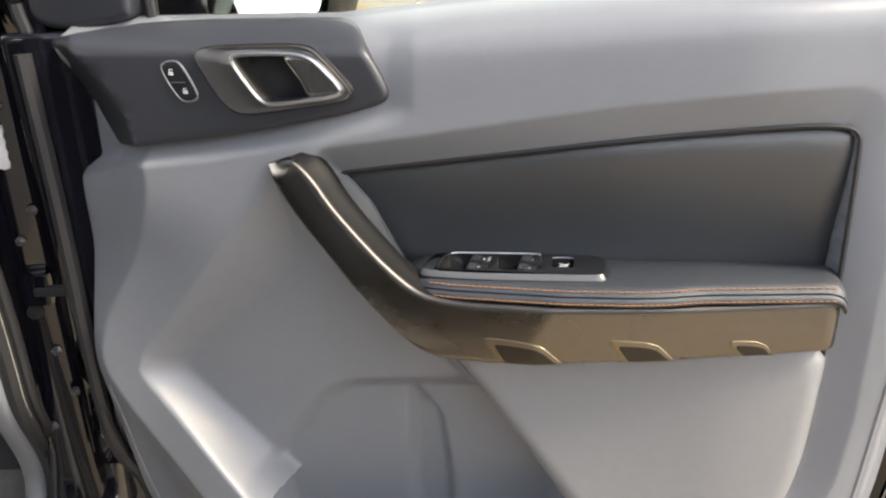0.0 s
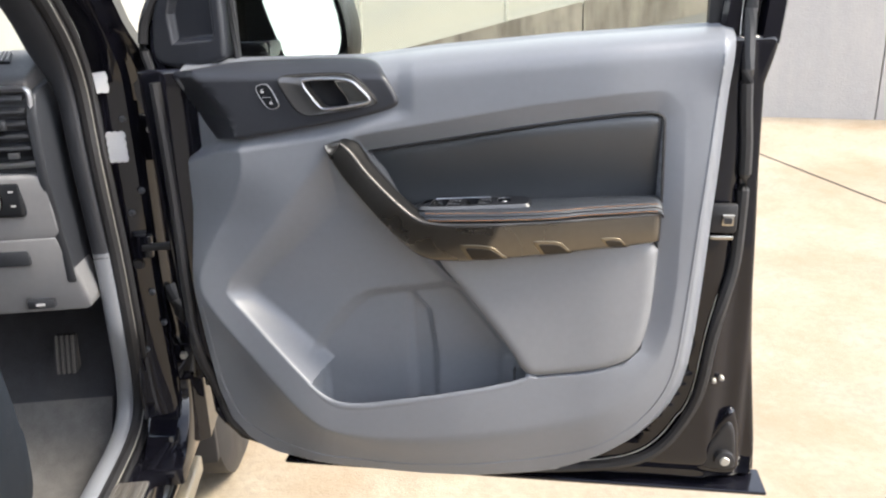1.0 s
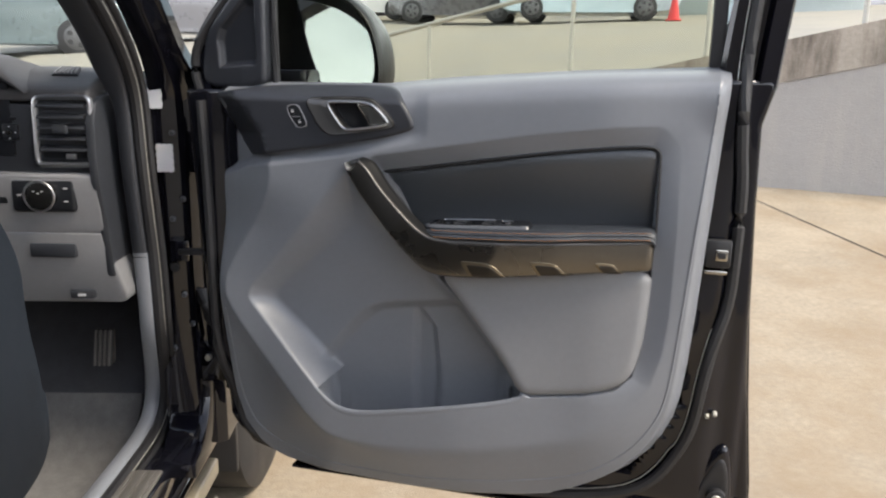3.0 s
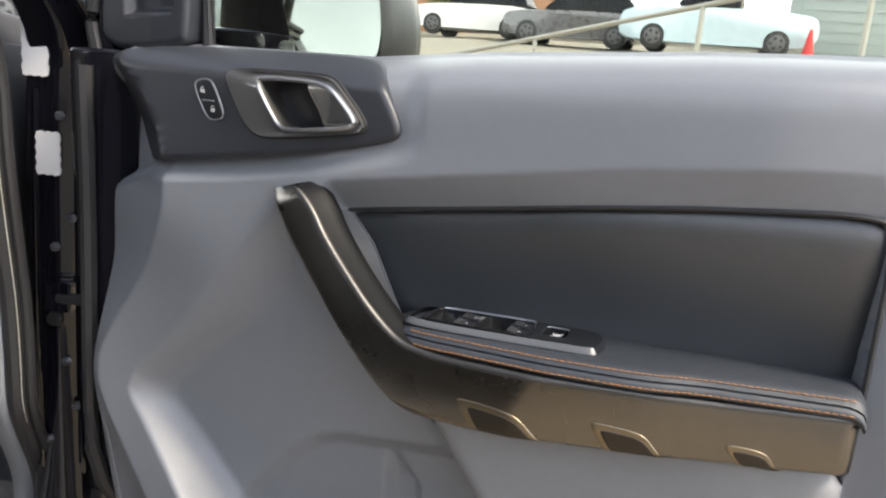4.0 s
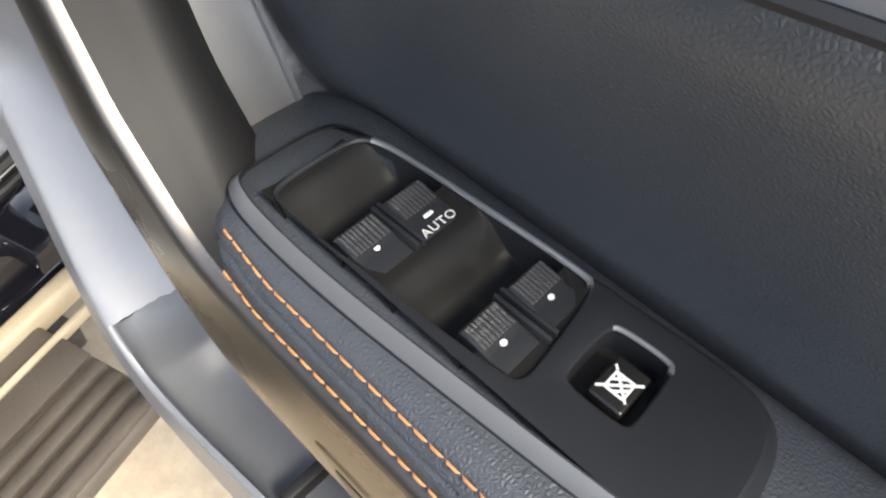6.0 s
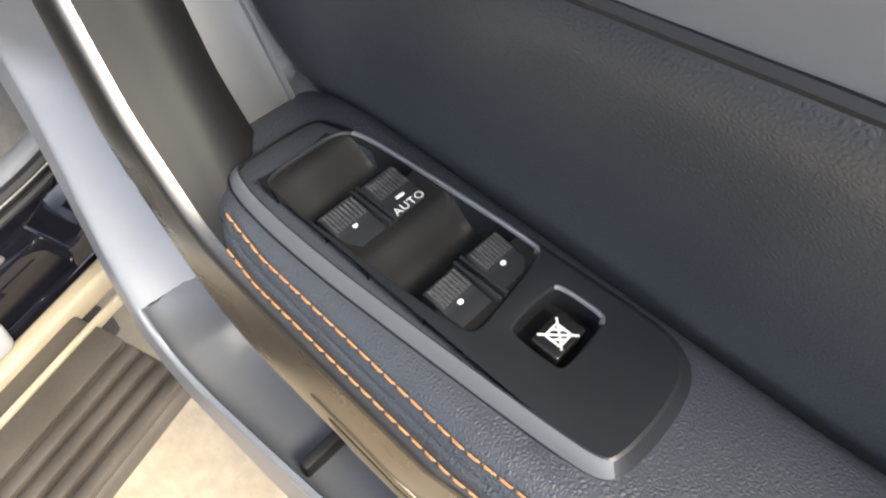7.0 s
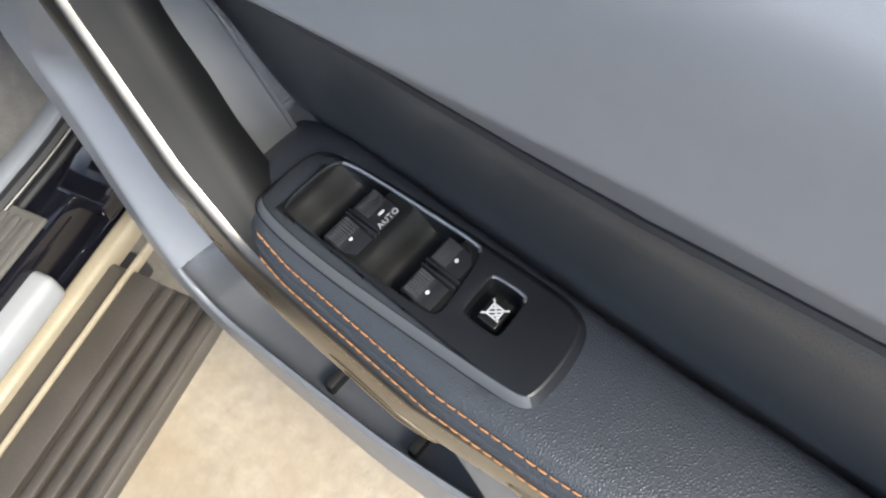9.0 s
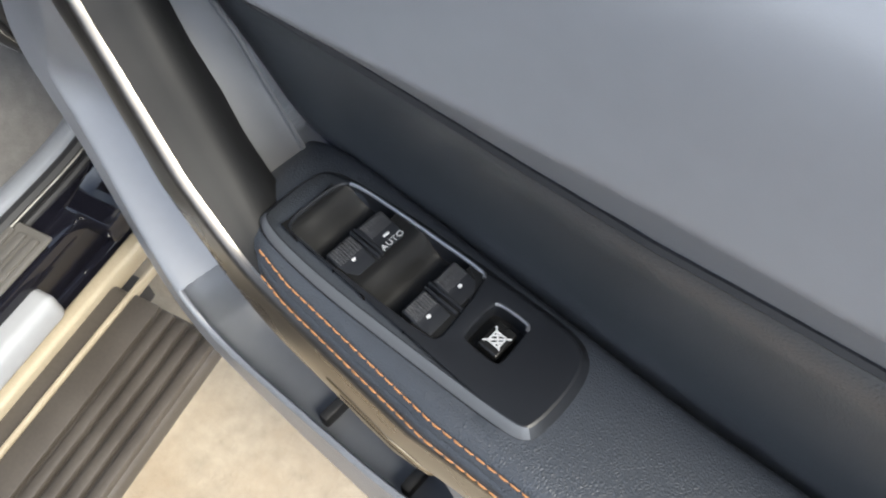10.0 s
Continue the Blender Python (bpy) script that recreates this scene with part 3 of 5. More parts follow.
# beaded outer edge
EDGE = chaikin(V2((0.300, 1.275), (0.297, 1.215), (0.281, 1.017), (0.271, 0.866), (0.259, 0.719), (0.235, 0.654), (0.186, 0.590), (0.106, 0.537), (0.008, 0.511), (-0.252, 0.485), (-0.502, 0.477), (-0.610, 0.506), (-0.646, 0.584), (-0.652, 0.697), (-0.650, 0.808)), 3, False)
part("edge_bead", tube([(p.x, float(trim_y(p.x, p.y)) + 0.0008, p.y) for p in resample(EDGE, 160, False)], 0.0024, 8), GREY, trim, "fine raised bead")
# upper padded insert
UPPER = chaikin(V2((-0.306, 1.112), (-0.294, 1.1175), (-0.141, 1.141), (0.004, 1.165), (0.143, 1.181), (0.196, 1.184), (0.212, 1.178), (0.214, 1.160), (0.216, 1.03), (0.216, 1.00), (0.20, 0.992), (-0.12, 0.992), (-0.235, 0.995), (-0.276, 1.022), (-0.318, 1.088)), 2)


def insert_y(x, z):
    return gap_y(x) - 0.003 + (0.786 - gap_y(x)) * step(1.18, 1.03, z)


part("upper_insert", patch(UPPER, xz, insert_y, centre=(-0.02, 1.08), lip=0.014, wide=0.026), LEATHER, door, "padded black leatherette insert", sharp=60)
seam_run = [p for p in resample(UPPER, 240) if p.y > 1.012 and not (p.x < -0.2 and p.y < 1.11)]
gap_at = max(range(len(seam_run)), key=lambda i: (seam_run[i] - seam_run[i - 1]).length)
seam_run = seam_run[gap_at:] + seam_run[:gap_at]
part("insert_seam", tube([(p.x, float(gap_y(p.x)), p.y) for p in seam_run], 0.0026, 6), DARK, door, "dark seam round the insert")
# lower insert
LOWER = chaikin(V2((-0.190, 0.945), (-0.10, 0.965), (0.217, 0.985), (0.214, 0.885), (0.208, 0.814), (0.194, 0.759), (0.162, 0.730), (0.100, 0.716), (0.020, 0.706), (-0.006, 0.706), (-0.022, 0.722), (-0.043, 0.761), (-0.118, 0.857)), 2)
part("lower_insert", patch(LOWER, xz, lambda a, b: trim_y(a, b, False, False) - 0.002 + 0 * a, centre=(0.06, 0.86), lip=0.016, wide=0.020, back=0.05), GREY_SOFT, door, "smooth light-grey lower panel", sharp=60)

# dark handle surround
BEND = ((1.13, -0.530), (1.145, -0.530), (1.18, -0.537), (1.23, -0.572), (1.262, -0.606), (1.30, -0.64))


def pod_y(x, z):
    bend = np.interp(z, [p[0] for p in BEND], [p[1] for p in BEND])
    return 0.7335 + 0.080 * step(1.243, 1.305, z) + 0.002 * step(-0.31, -0.235, x) + 0.80 * np.maximum(bend - x, 0)


bezel_out = resample(chaikin(V2((-0.441, 1.249), (-0.425, 1.2535), (-0.33, 1.256), (-0.306, 1.252), (-0.292, 1.240), (-0.267, 1.212), (-0.268, 1.204), (-0.285, 1.199), (-0.375, 1.186), (-0.398, 1.186), (-0.415, 1.199), (-0.436, 1.235)), 2), 96)
bezel_in = resample(chaikin(V2((-0.398, 1.244), (-0.385, 1.247), (-0.335, 1.248), (-0.310, 1.245), (-0.298, 1.236), (-0.276, 1.213), (-0.280, 1.207), (-0.300, 1.203), (-0.355, 1.196), (-0.366, 1.199), (-0.380, 1.216)), 2), 96)
part("handle_surround", patch(PODS, xz, pod_y, rings=26, n=300, centre=(-0.34, 1.222), hole=inset(bezel_out, 0.003), lip=0.006, wide=0.008, back=0.03), POD, door, "charcoal textured surround", sharp=30)

# door pull lever in a satin bezel
k0 = min(range(96), key=lambda k: (bezel_in[k] - bezel_out[0]).length)
bezel_in = bezel_in[k0:] + bezel_in[:k0]


def ring_rows(stops):
    return [[(p.x + (q.x - p.x) * k, y + float(pod_y(p.x, p.y)) - 0.7335, p.y + (q.y - p.y) * k) for p, q in zip(bezel_out, bezel_in)] for k, y in stops]


bezel = part("handle_bezel", sheet(ring_rows(((0.0, 0.736), (0.0, 0.7295), (0.06, 0.7268), (0.5, 0.7285), (0.85, 0.7275), (0.97, 0.7255), (1.02, 0.7285), (1.02, 0.760))), True), BEZEL, door, "dark satin door-release bezel", sharp=40)
part("inner_rim", tube([(p.x, 0.7258 + float(pod_y(p.x, p.y)) - 0.7335, p.y) for p in bezel_in], 0.0021, 8, True), SILVER, bezel, "bright metal inner rim")
part("bezel_gap", tube([(p.x, float(pod_y(p.x, p.y)) - 0.0005, p.y) for p in inset(bezel_out, -0.001)], 0.0016, 6, True), DARK, bezel)
part("recess", extrude([(p.x, p.y) for p in inset(bezel_in, -0.002)], xz, 0.758, 0.764), SWITCH, bezel, "dark finger recess")
lever = V2((-0.345, 1.247), (-0.310, 1.247), (-0.296, 1.238), (-0.274, 1.213), (-0.276, 1.206), (-0.318, 1.201), (-0.322, 1.216), (-0.335, 1.232))
part("release_lever", patch(chaikin(lever, 2), xz, lambda a, b: 0.7315 + 0.10 * np.maximum(-0.31 - a, 0) + 0 * a, rings=8, n=80, lip=0.004, wide=0.006, back=0.02), CHROME, bezel, "satin metal release lever")

# central locking switch
lock_rim = resample(chaikin(V2((-0.483, 1.232), (-0.476, 1.2385), (-0.464, 1.240), (-0.456, 1.236), (-0.441, 1.206), (-0.443, 1.199), (-0.456, 1.196), (-0.465, 1.200)), 2), 60)
lock = part("lock_switch", patch(lock_rim, xz, lambda a, b: pod_y(a, b) - 0.0035, rings=8, n=60, lip=0.002, wide=0.003, back=0.006), SWITCH, door, "black lock and unlock rocker", sharp=50)
part("switch_rim", tube([(p.x, float(pod_y(p.x, p.y)) - 0.0022, p.y) for p in lock_rim], 0.0011, 6, True), BRIGHT, lock, "silver surround")
for cx, cz in ((-0.4690, 1.2275), (-0.4545, 1.2080)):
    y = float(pod_y(cx, cz)) - 0.0040
    bm = block((cx - 0.0030, y - 0.0003, cz - 0.0028), (cx + 0.0022, y + 0.0003, cz + 0.0010), 0)
    block((cx - 0.0022, y - 0.0003, cz + 0.0010), (cx - 0.0014, y + 0.0003, cz + 0.0034), 0, bm=bm)
    block((cx - 0.0022, y - 0.0003, cz + 0.0028), (cx + 0.0016, y + 0.0003, cz + 0.0036), 0, bm=bm)
    part("padlock_mark", bm, PRINT, lock, "white padlock symbol")
part("switch_split", block((-0.470, float(pod_y(-0.46, 1.218)) - 0.0042, 1.2166), (-0.4535, float(pod_y(-0.46, 1.218)) - 0.0034, 1.2176), 0), SILVER, lock)

# grab handle running into the front of the armrest
G_TOP = resample(chaikin(V2((-0.324, 1.147), (-0.312, 1.143), (-0.296, 1.126), (-0.281, 1.100), (-0.232, 1.049), (-0.198, 1.020), (-0.180, 1.012), (-0.150, 1.0085), (-0.10, 1.0095), (0.055, 1.016), (0.214, 1.024)), 2, False), 90, False)
G_LOW = resample(chaikin(V2((-0.364, 1.134), (-0.347, 1.104), (-0.329, 1.078), (-0.282, 1.026), (-0.235, 0.972), (-0.207, 0.944), (-0.187, 0.934), (-0.165, 0.930), (-0.09, 0.933), (0.056, 0.947), (0.214, 0.962)), 2, False), 90, False)


def grab_y(x):
    """Depth of the ridge along the handle and the armrest front."""
    return float(np.interp(x, (-0.36, -0.33, -0.30, -0.25, -0.20, -0.15, -0.07, 0.05, 0.215), (0.709, 0.704, 0.699, 0.690, 0.686, 0.684, 0.681, 0.693, 0.721)))


def strip_out(x):
    """How far the top and the foot of the strip stand back from the ridge."""
    return 0.001, float(np.interp(x, (-0.36, -0.30, -0.245, -0.19, -0.12, 0.05, 0.215), (0.002, 0.003, 0.001, 0.002, 0.002, 0.002, 0.001)))


def face_depth(k):
    """Swell of the outer face, k running from its foot to the ridge."""
    return 0.0030 * (2 * min(k, 0.62) - 1) ** 2 + 0.010 * max(0, 1 - k / 0.10) ** 2 + 0.0016 * max(0, (k - 0.62) / 0.38)


def ridge_at(x):
    """Where the ridge runs, as a share of the way from the foot to the top edge."""
    return float(np.interp(x, (-0.33, -0.29, -0.24, -0.20, -0.16, -0.10), (0.71, 0.81, 0.87, 0.90, 0.935, 0.95)))


def on_strip(a, b, k, d):
    up, foot = strip_out((a.x + b.x) / 2)
    return (a.x + (b.x - a.x) * k, grab_y((a.x + b.x) / 2) + foot + (up - foot) * min(1, max(0, k)) + d, a.y + (b.y - a.y) * k + 0.0050 * (1 - k) * float(step(-0.24, -0.16, b.x)))


def handle_profile(x):
    """Across the handle: the broad outer face up to a rounded ridge, then the inner face that falls away behind it."""
    grip = 1 - float(step(-0.235, -0.14, x))
    r, fall = ridge_at(x), 0.0035 + 0.0185 * grip
    outer = [(k, face_depth(k)) for k in (0.0, 0.02, 0.05, 0.09, 0.15, 0.25, 0.4, 0.55)]
    outer = [(0.03, 0.062), (-0.01, 0.034)] + [(k * r, d) for k, d in outer]
    outer += [(0.72 * r, 0.0004), (0.86 * r, 0.0009), (r - 0.030, 0.0013), (r, 0.0016), (r + 0.022, 0.0032), (r + 0.034, 0.0060), (r + 0.034, 0.0120)]
    inner = [(r + 0.026, 0.0075), (r + 0.030, 0.0052)] + [(r + 0.03 + (0.97 - r) * k, 0.0052 + fall * k ** 0.8) for k in (0.3, 0.6, 0.9)]
    inner += [(1.0, fall + 0.0075), (0.995, fall + 0.012), (0.962 + 0.033 * (1 - grip), fall + 0.018 + 0.016 * (1 - grip)), (0.7, 0.052)]
    return outer, inner


outer_rows, inner_rows = [], []
for i, (a, b) in enumerate(zip(G_LOW, G_TOP)):
    end = min(1, i / 2.0) * min(1, (89 - i) / 1.0)
    for run, prof in zip((outer_rows, inner_rows), handle_profile(b.x)):
        run.append([on_strip(a, b, k, d + 0.006 * (1 - end)) for k, d in prof])
grab = part("grab_handle", sheet(outer_rows, True, True), PIANO, door, "dark satin metal grab handle flowing into the armrest front", sharp=60)
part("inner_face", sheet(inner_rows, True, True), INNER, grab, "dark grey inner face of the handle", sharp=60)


def strip_y(x, z):
    lo = float(np.interp(x, [p.x for p in G_LOW], [p.y for p in G_LOW]))
    lo += 0.0050 * float(step(-0.24, -0.16, x))
    hi = float(np.interp(x, [p.x for p in G_TOP], [p.y for p in G_TOP]))
    k = min(1.0, max(0.0, (z - lo) / (hi - lo)))
    up, foot = strip_out(x)
    return grab_y(x) + foot + (up - foot) * k + face_depth(k / ridge_at(x))


ARCHES = ((-0.123, -0.038, 0.942, 0.970), (0.003, 0.071, 0.951, 0.977), (0.116, 0.165, 0.959, 0.980))
rows = []
for a, b in list(zip(G_LOW, G_TOP))[1:]:
    r = ridge_at(b.x)
    w = 0.07 + 0.04 * (1 - float(step(-0.30, -0.16, b.x)))
    rows.append([on_strip(a, b, k, d - 0.0007) for k, d in ((r - w, 0.0026), (r - w + 0.008, 0.0009), (r - 0.030, 0.0011), (r, 0.0014), (r + 0.022, 0.0031), (r + 0.030, 0.0055))])
part("bright_edge", sheet(rows), RIDGE_METAL, grab, "bright satin metal ridge", sharp=60)
# arched reflections low on the strip, modelled as thin coloured shapes
for x0, x1, z0, z1 in ARCHES:
    shape = chaikin(V2((x0 + 0.014, z0), (x0 + 0.013, z0 + 0.003), (x0 + 0.001, z1 - 0.006), (x0 - 0.001, z1), (x0 + 0.006, z1 + 0.001), (x0 + 0.45 * (x1 - x0), z1 + 0.0005), (x0 + 0.66 * (x1 - x0), z1 - 0.002), (x1 - 0.25 * (x1 - x0), z1 - 0.007), (x1 - 0.16 * (x1 - x0), z1 - 0.014), (x1 - 0.003, z0 + 0.003), (x1, z0)), 2)
    for k, dy, mat, nm, lab in ((1.0, 0.0, REFLECT_RIM, "inlay_rim", "pale rim of an arched reflection"), (0.80, -0.0005, REFLECT_DARK, "inlay", "dark arched reflection on the strip")):
        foot = Vector((x0 + 0.66 * (x1 - x0), z0 - 0.001))
        part(nm, patch([foot + (p - foot) * k for p in shape], xz, lambda a, b: np.vectorize(strip_y)(a, b) - 0.0007 + dy, rings=6, n=60, lip=0.0006, wide=0.002, back=0.004), mat, grab, lab, sharp=60)
# grey web behind the handle
WEB_R = ((-0.306, 0.7620, 1.128), (-0.297, 0.7625, 1.118), (-0.287, 0.7630, 1.108), (-0.266, 0.7655, 1.083), (-0.237, 0.7695, 1.024), (-0.214, 0.7705, 0.985))
WEB_L = ((-0.325, 0.7380, 1.120), (-0.316, 0.7360, 1.112), (-0.307, 0.7340, 1.102), (-0.285, 0.7300, 1.078), (-0.240, 0.7240, 1.026), (-0.222, 0.7220, 0.995))
rows = []
for i in range(41):
    s = i / 8
    a, b = [Vector([float(np.interp(s, range(6), [p[j] for p in run])) for j in range(3)]) for run in (WEB_L, WEB_R)]
    row = [a.lerp(b, k) + Vector((0, 0.004 * math.sin(math.pi * k), 0)) for k in (0, 0.2, 0.4, 0.6, 0.8, 0.96)]
    rows.append(row + [b + Vector((0.0006, 0.0004, 0.0003)), b + Vector((0.0010, 0.0030, 0.0005))])
part("handle_web", sheet(rows), WEB, grab, "grey web behind the handle", sharp=40)
rows = rows[10:]
part("web_edge", tube([r[6] for r in rows], 0.0009, 6), BEVEL, grab, "thin light edge")

# armrest pad
def pad_front(x):
    return float(np.interp(x, (-0.225, -0.19, -0.15, -0.05, 0.05, 0.217), (0.700, 0.687, 0.681, 0.679, 0.688, 0.708)))


rows = []
for i in range(121):
    k = i / 120
    x = -0.226 + 0.443 * k
    end = min(1.0, i / 16)
    left = math.sqrt(max(0, 1 - (1 - end) ** 2))
    right = math.sqrt(max(0, 1 - (1 - min(1, (120 - i) / 5)) ** 2))
    yf, yb = pad_front(x), 0.764
    yf = 0.742 + (yf - 0.742) * left
    drop = 0.030 * (1 - left) + 0.010 * (1 - right)
    z = 1.041 - drop
    th = 0.56
    dip_y = float(np.interp(x, (-0.19, -0.170, -0.15, -0.115, -0.036), (0.7375, 0.740, 0.7455, 0.7485, 0.7515)))
    dip = 0.022 * float(step(-0.172, -0.168, x) * (1 - step(-0.040, -0.036, x)))
    stops = (dip_y + 0.002, dip_y, 0.7085, max(0.7065, yf + 0.016))
    if x > -0.030:
        stops = [yb - 0.010 + (yf + 0.016 - yb + 0.010) * q for q in (0.25, 0.5, 0.75, 0.98)]
    rows.append([(x, yb, z - 0.012), (x, yb - 0.0012, z - 0.006), (x, yb - 0.005, z - 0.0015), (x, yb - 0.010, z - 0.0004), (x, stops[0], z), (x, stops[1], z - dip), (x, stops[2], z - dip), (x, stops[3], z - 0.0003), (x, yf + 0.013, z - 0.001), (x, yf + 0.008, z - 0.003 * th), (x, yf + 0.002, z - 0.0085 * th),
                 (x, yf - 0.0005, z - 0.0145 * th), (x, yf + 0.0030, z - 0.0165 * th), (x, yf - 0.001, z - 0.0185 * th), (x, yf - 0.0035, z - 0.0255 * th), (x, yf - 0.003, z - 0.0305 * th), (x, yf + 0.002, z - 0.036 * th), (x, yb, z - 0.04 * th)])
pad = part("armrest_pad", sheet(rows, True, True), PAD, door, "black stitched leatherette armrest pad", sharp=70)


def stitch_row(zoff, yoff, name):
    bm = bmesh.new()
    n, x = 0, -0.176
    while x < 0.208:
        x1 = x + 0.0050
        a = Vector((x, pad_front(x) + yoff, 1.041 - zoff * 0.56))
        b = Vector((x1, pad_front(x1) + yoff, 1.041 - 0.0003 - zoff * 0.56))
        one = tube([a, a.lerp(b, 0.2) + Vector((0, -0.0005, 0.0005)), a.lerp(b, 0.8) + Vector((0, -0.0005, 0.0005)), b], [0.00025, 0.00052, 0.00052, 0.00025], 6)
        mesh = bpy.data.meshes.new("thread")
        one.to_mesh(mesh)
        one.free()
        bm.from_mesh(mesh)
        bpy.data.meshes.remove(mesh)
        x += 0.0060
    ob = part(name, bm, ORANGE, pad, "row of orange thread stitches")
    return tagged(ob, kind="stuff")


stitch_row(0.0070, 0.0024, "upper_stitching")
stitch_row(0.0270, -0.0036, "lower_stitching")

# window switch panel
PANEL = resample(chaikin(V2((-0.188, 0.697), (-0.190, 0.706), (-0.190, 0.738), (-0.181, 0.748), (-0.150, 0.7515), (-0.115, 0.7545), (-0.036, 0.7575), (-0.022, 0.756), (-0.012, 0.748), (-0.009, 0.730), (-0.0105, 0.709), (-0.0145, 0.702), (-0.028, 0.6990), (-0.083, 0.6945), (-0.134, 0.691), (-0.172, 0.692)), 2), 150)
WELL = resample(chaikin(V2((-0.172, 0.7065), (-0.1725, 0.728), (-0.171, 0.741), (-0.165, 0.7445), (-0.150, 0.7465), (-0.081, 0.7505), (-0.0765, 0.7485), (-0.0725, 0.720), (-0.0725, 0.7125), (-0.0765, 0.7095), (-0.120, 0.7065), (-0.150, 0.7045), (-0.166, 0.7045)), 2), 120)
LOCKOUT = resample(chaikin(V2((-0.0655, 0.7225), (-0.0655, 0.741), (-0.063, 0.7432), (-0.047, 0.7440), (-0.0445, 0.742), (-0.0435, 0.7225), (-0.046, 0.7205), (-0.063, 0.7203)), 2), 60)
Z_P = 1.0465
panel = part("switch_panel", plate(PANEL, [WELL, LOCKOUT], ((0, 1.036), (0, 1.0405), (0.0004, 1.0412), (0.0040, Z_P - 0.0006), (0.0052, Z_P)), ((-0.0011, Z_P), (-0.0005, Z_P - 0.0002), (0.0, Z_P - 0.0010), (0.0004, Z_P - 0.0150)), xy), SWITCH, door, "black window-switch panel with a bevelled rim", sharp=25)
# front bevel: the panel's own plastic, its sky reflection put into a lighter colour
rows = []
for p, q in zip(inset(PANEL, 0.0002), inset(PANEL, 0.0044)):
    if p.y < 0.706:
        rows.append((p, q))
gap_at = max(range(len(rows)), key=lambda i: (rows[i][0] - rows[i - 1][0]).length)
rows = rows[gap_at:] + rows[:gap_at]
part("front_bevel", sheet([[(p.x, p.y, 1.0408), (p.x + (q.x - p.x) * 0.1, p.y + (q.y - p.y) * 0.1, 1.0416), (p.x + (q.x - p.x) * 0.9, p.y + (q.y - p.y) * 0.9, Z_P - 0.0001), (q.x, q.y, Z_P + 0.0002)] for p, q in rows]), BEVEL, panel, "front bevel, lightened for the sky it reflects", sharp=60)


def well_back(x):
    return float(np.interp(x, (-0.172, -0.171, -0.165, -0.15, -0.081, -0.0765), (0.738, 0.741, 0.7446, 0.7467, 0.7507, 0.7486)))


def scoop_z(x):
    z = Z_P - 0.0022
    for a, b in ((-0.172, -0.141), (-0.1225, -0.0925)):
        k = np.clip((x - a) / (b - a), 0, 1)
        z = z - 0.0130 * step(0.03, 0.62, k) * ((x >= a) & (x <= b + 0.004))
    return float(z)


rows = []
for i in range(90):
    x = -0.175 + 0.105 * i / 89
    rows.append([(x, y, scoop_z(np.float64(x)) + (0.0012 if j in (0, 6) else 0)) for j, y in enumerate(np.linspace(0.7035, well_back(x), 7))])
part("switch_well", sheet(rows), SWITCH_GLOSS, panel, "smooth scooped finger wells", sharp=60)
bm = tube([(p.x, p.y + 0.0004, Z_P + 0.0002) for p in WELL if p.y > 0.7425 and -0.1685 < p.x < -0.077], 0.0011, 8)
part("bright_bar", bm, SILVER, panel, "bright satin edge bar")


def window_button(x0, x1, y0, y1, name, label):
    """A rocker: raised ribbed front, dished top, sloping rear."""
    L = x1 - x0
    prof = [(0.0, -0.010), (0.0, 0.0006), (0.04, 0.0016), (0.12, 0.0019), (0.45, 0.0010), (0.52, 0.0003), (0.62, 0.0001), (0.9, -0.0006), (0.98, -0.0014), (1.0, -0.010)]
    rows = []
    for y, dz, sh in ((y0, -0.004, 0.03), (y0 + 0.0003, -0.0006, 0.01), (y0 + 0.0010, 0, 0), (y1 - 0.0010, 0, 0), (y1 - 0.0003, -0.0006, 0.01), (y1, -0.004, 0.03)):
        rows.append([(x0 + L * (k + sh * (0.5 - k)), y, Z_P - 0.0016 + h + (dz if h > -0.005 else 0)) for k, h in prof])
    ob = part(name, sheet(rows, True, True), SWITCH, panel, label, sharp=30)
    # rows of small raised grip blocks on the front of the rocker
    bm = bmesh.new()
    n, m = 12, 9
    for i in range(n):
        x = x0 + L * (0.07 + 0.38 * i / (n - 1))
        z = Z_P - 0.0016 + 0.0019 - 0.0009 * max(0, (i / (n - 1) * 0.38 - 0.06) / 0.33)
        for j in range(m):
            y = y0 + 0.0018 + (y1 - y0 - 0.0036) * j / (m - 1)
            block((x - 0.00020, y - 0.00045, z - 0.0003), (x + 0.00020, y + 0.00045, z + 0.00030), 0, bm=bm)
    part("grip_pattern", bm, GRIP, ob, "fine moulded grip blocks")
    return ob


def dot(x, y, z, rx, ry, parent, name="white_dot"):
    pts = [(x + rx * math.cos(a * math.tau / 20), y + ry * math.sin(a * math.tau / 20)) for a in range(20)]
    part(name, extrude(pts, xy, z - 0.0003, z + 0.00012), PRINT, parent, "white index mark")


front_in = window_button(-0.1440, -0.1220, 0.7065, 0.7235, "window_rocker", "black window rocker with a white dot")
front_out = window_button(-0.1440, -0.1220, 0.7275, 0.7430, "window_rocker", "black automatic window rocker")
rear_in = window_button(-0.0950, -0.0748, 0.7105, 0.7262, "window_rocker", "black window rocker with a white dot")
rear_out = window_button(-0.0950, -0.0748, 0.7310, 0.7462, "window_rocker", "black window rocker with a white dot")
for bx, ya, yb, host in ((-0.1440, 0.7243, 0.7266, front_in), (-0.0950, 0.7270, 0.7300, rear_in)):
    for y in (ya, yb):
        part("divider_rib", block((bx - 0.0008, y - 0.0007, Z_P - 0.010), (bx + 0.0205, y + 0.0007, Z_P + 0.0006), 0.0004, 2), SWITCH, host)
ZD = Z_P - 0.0014
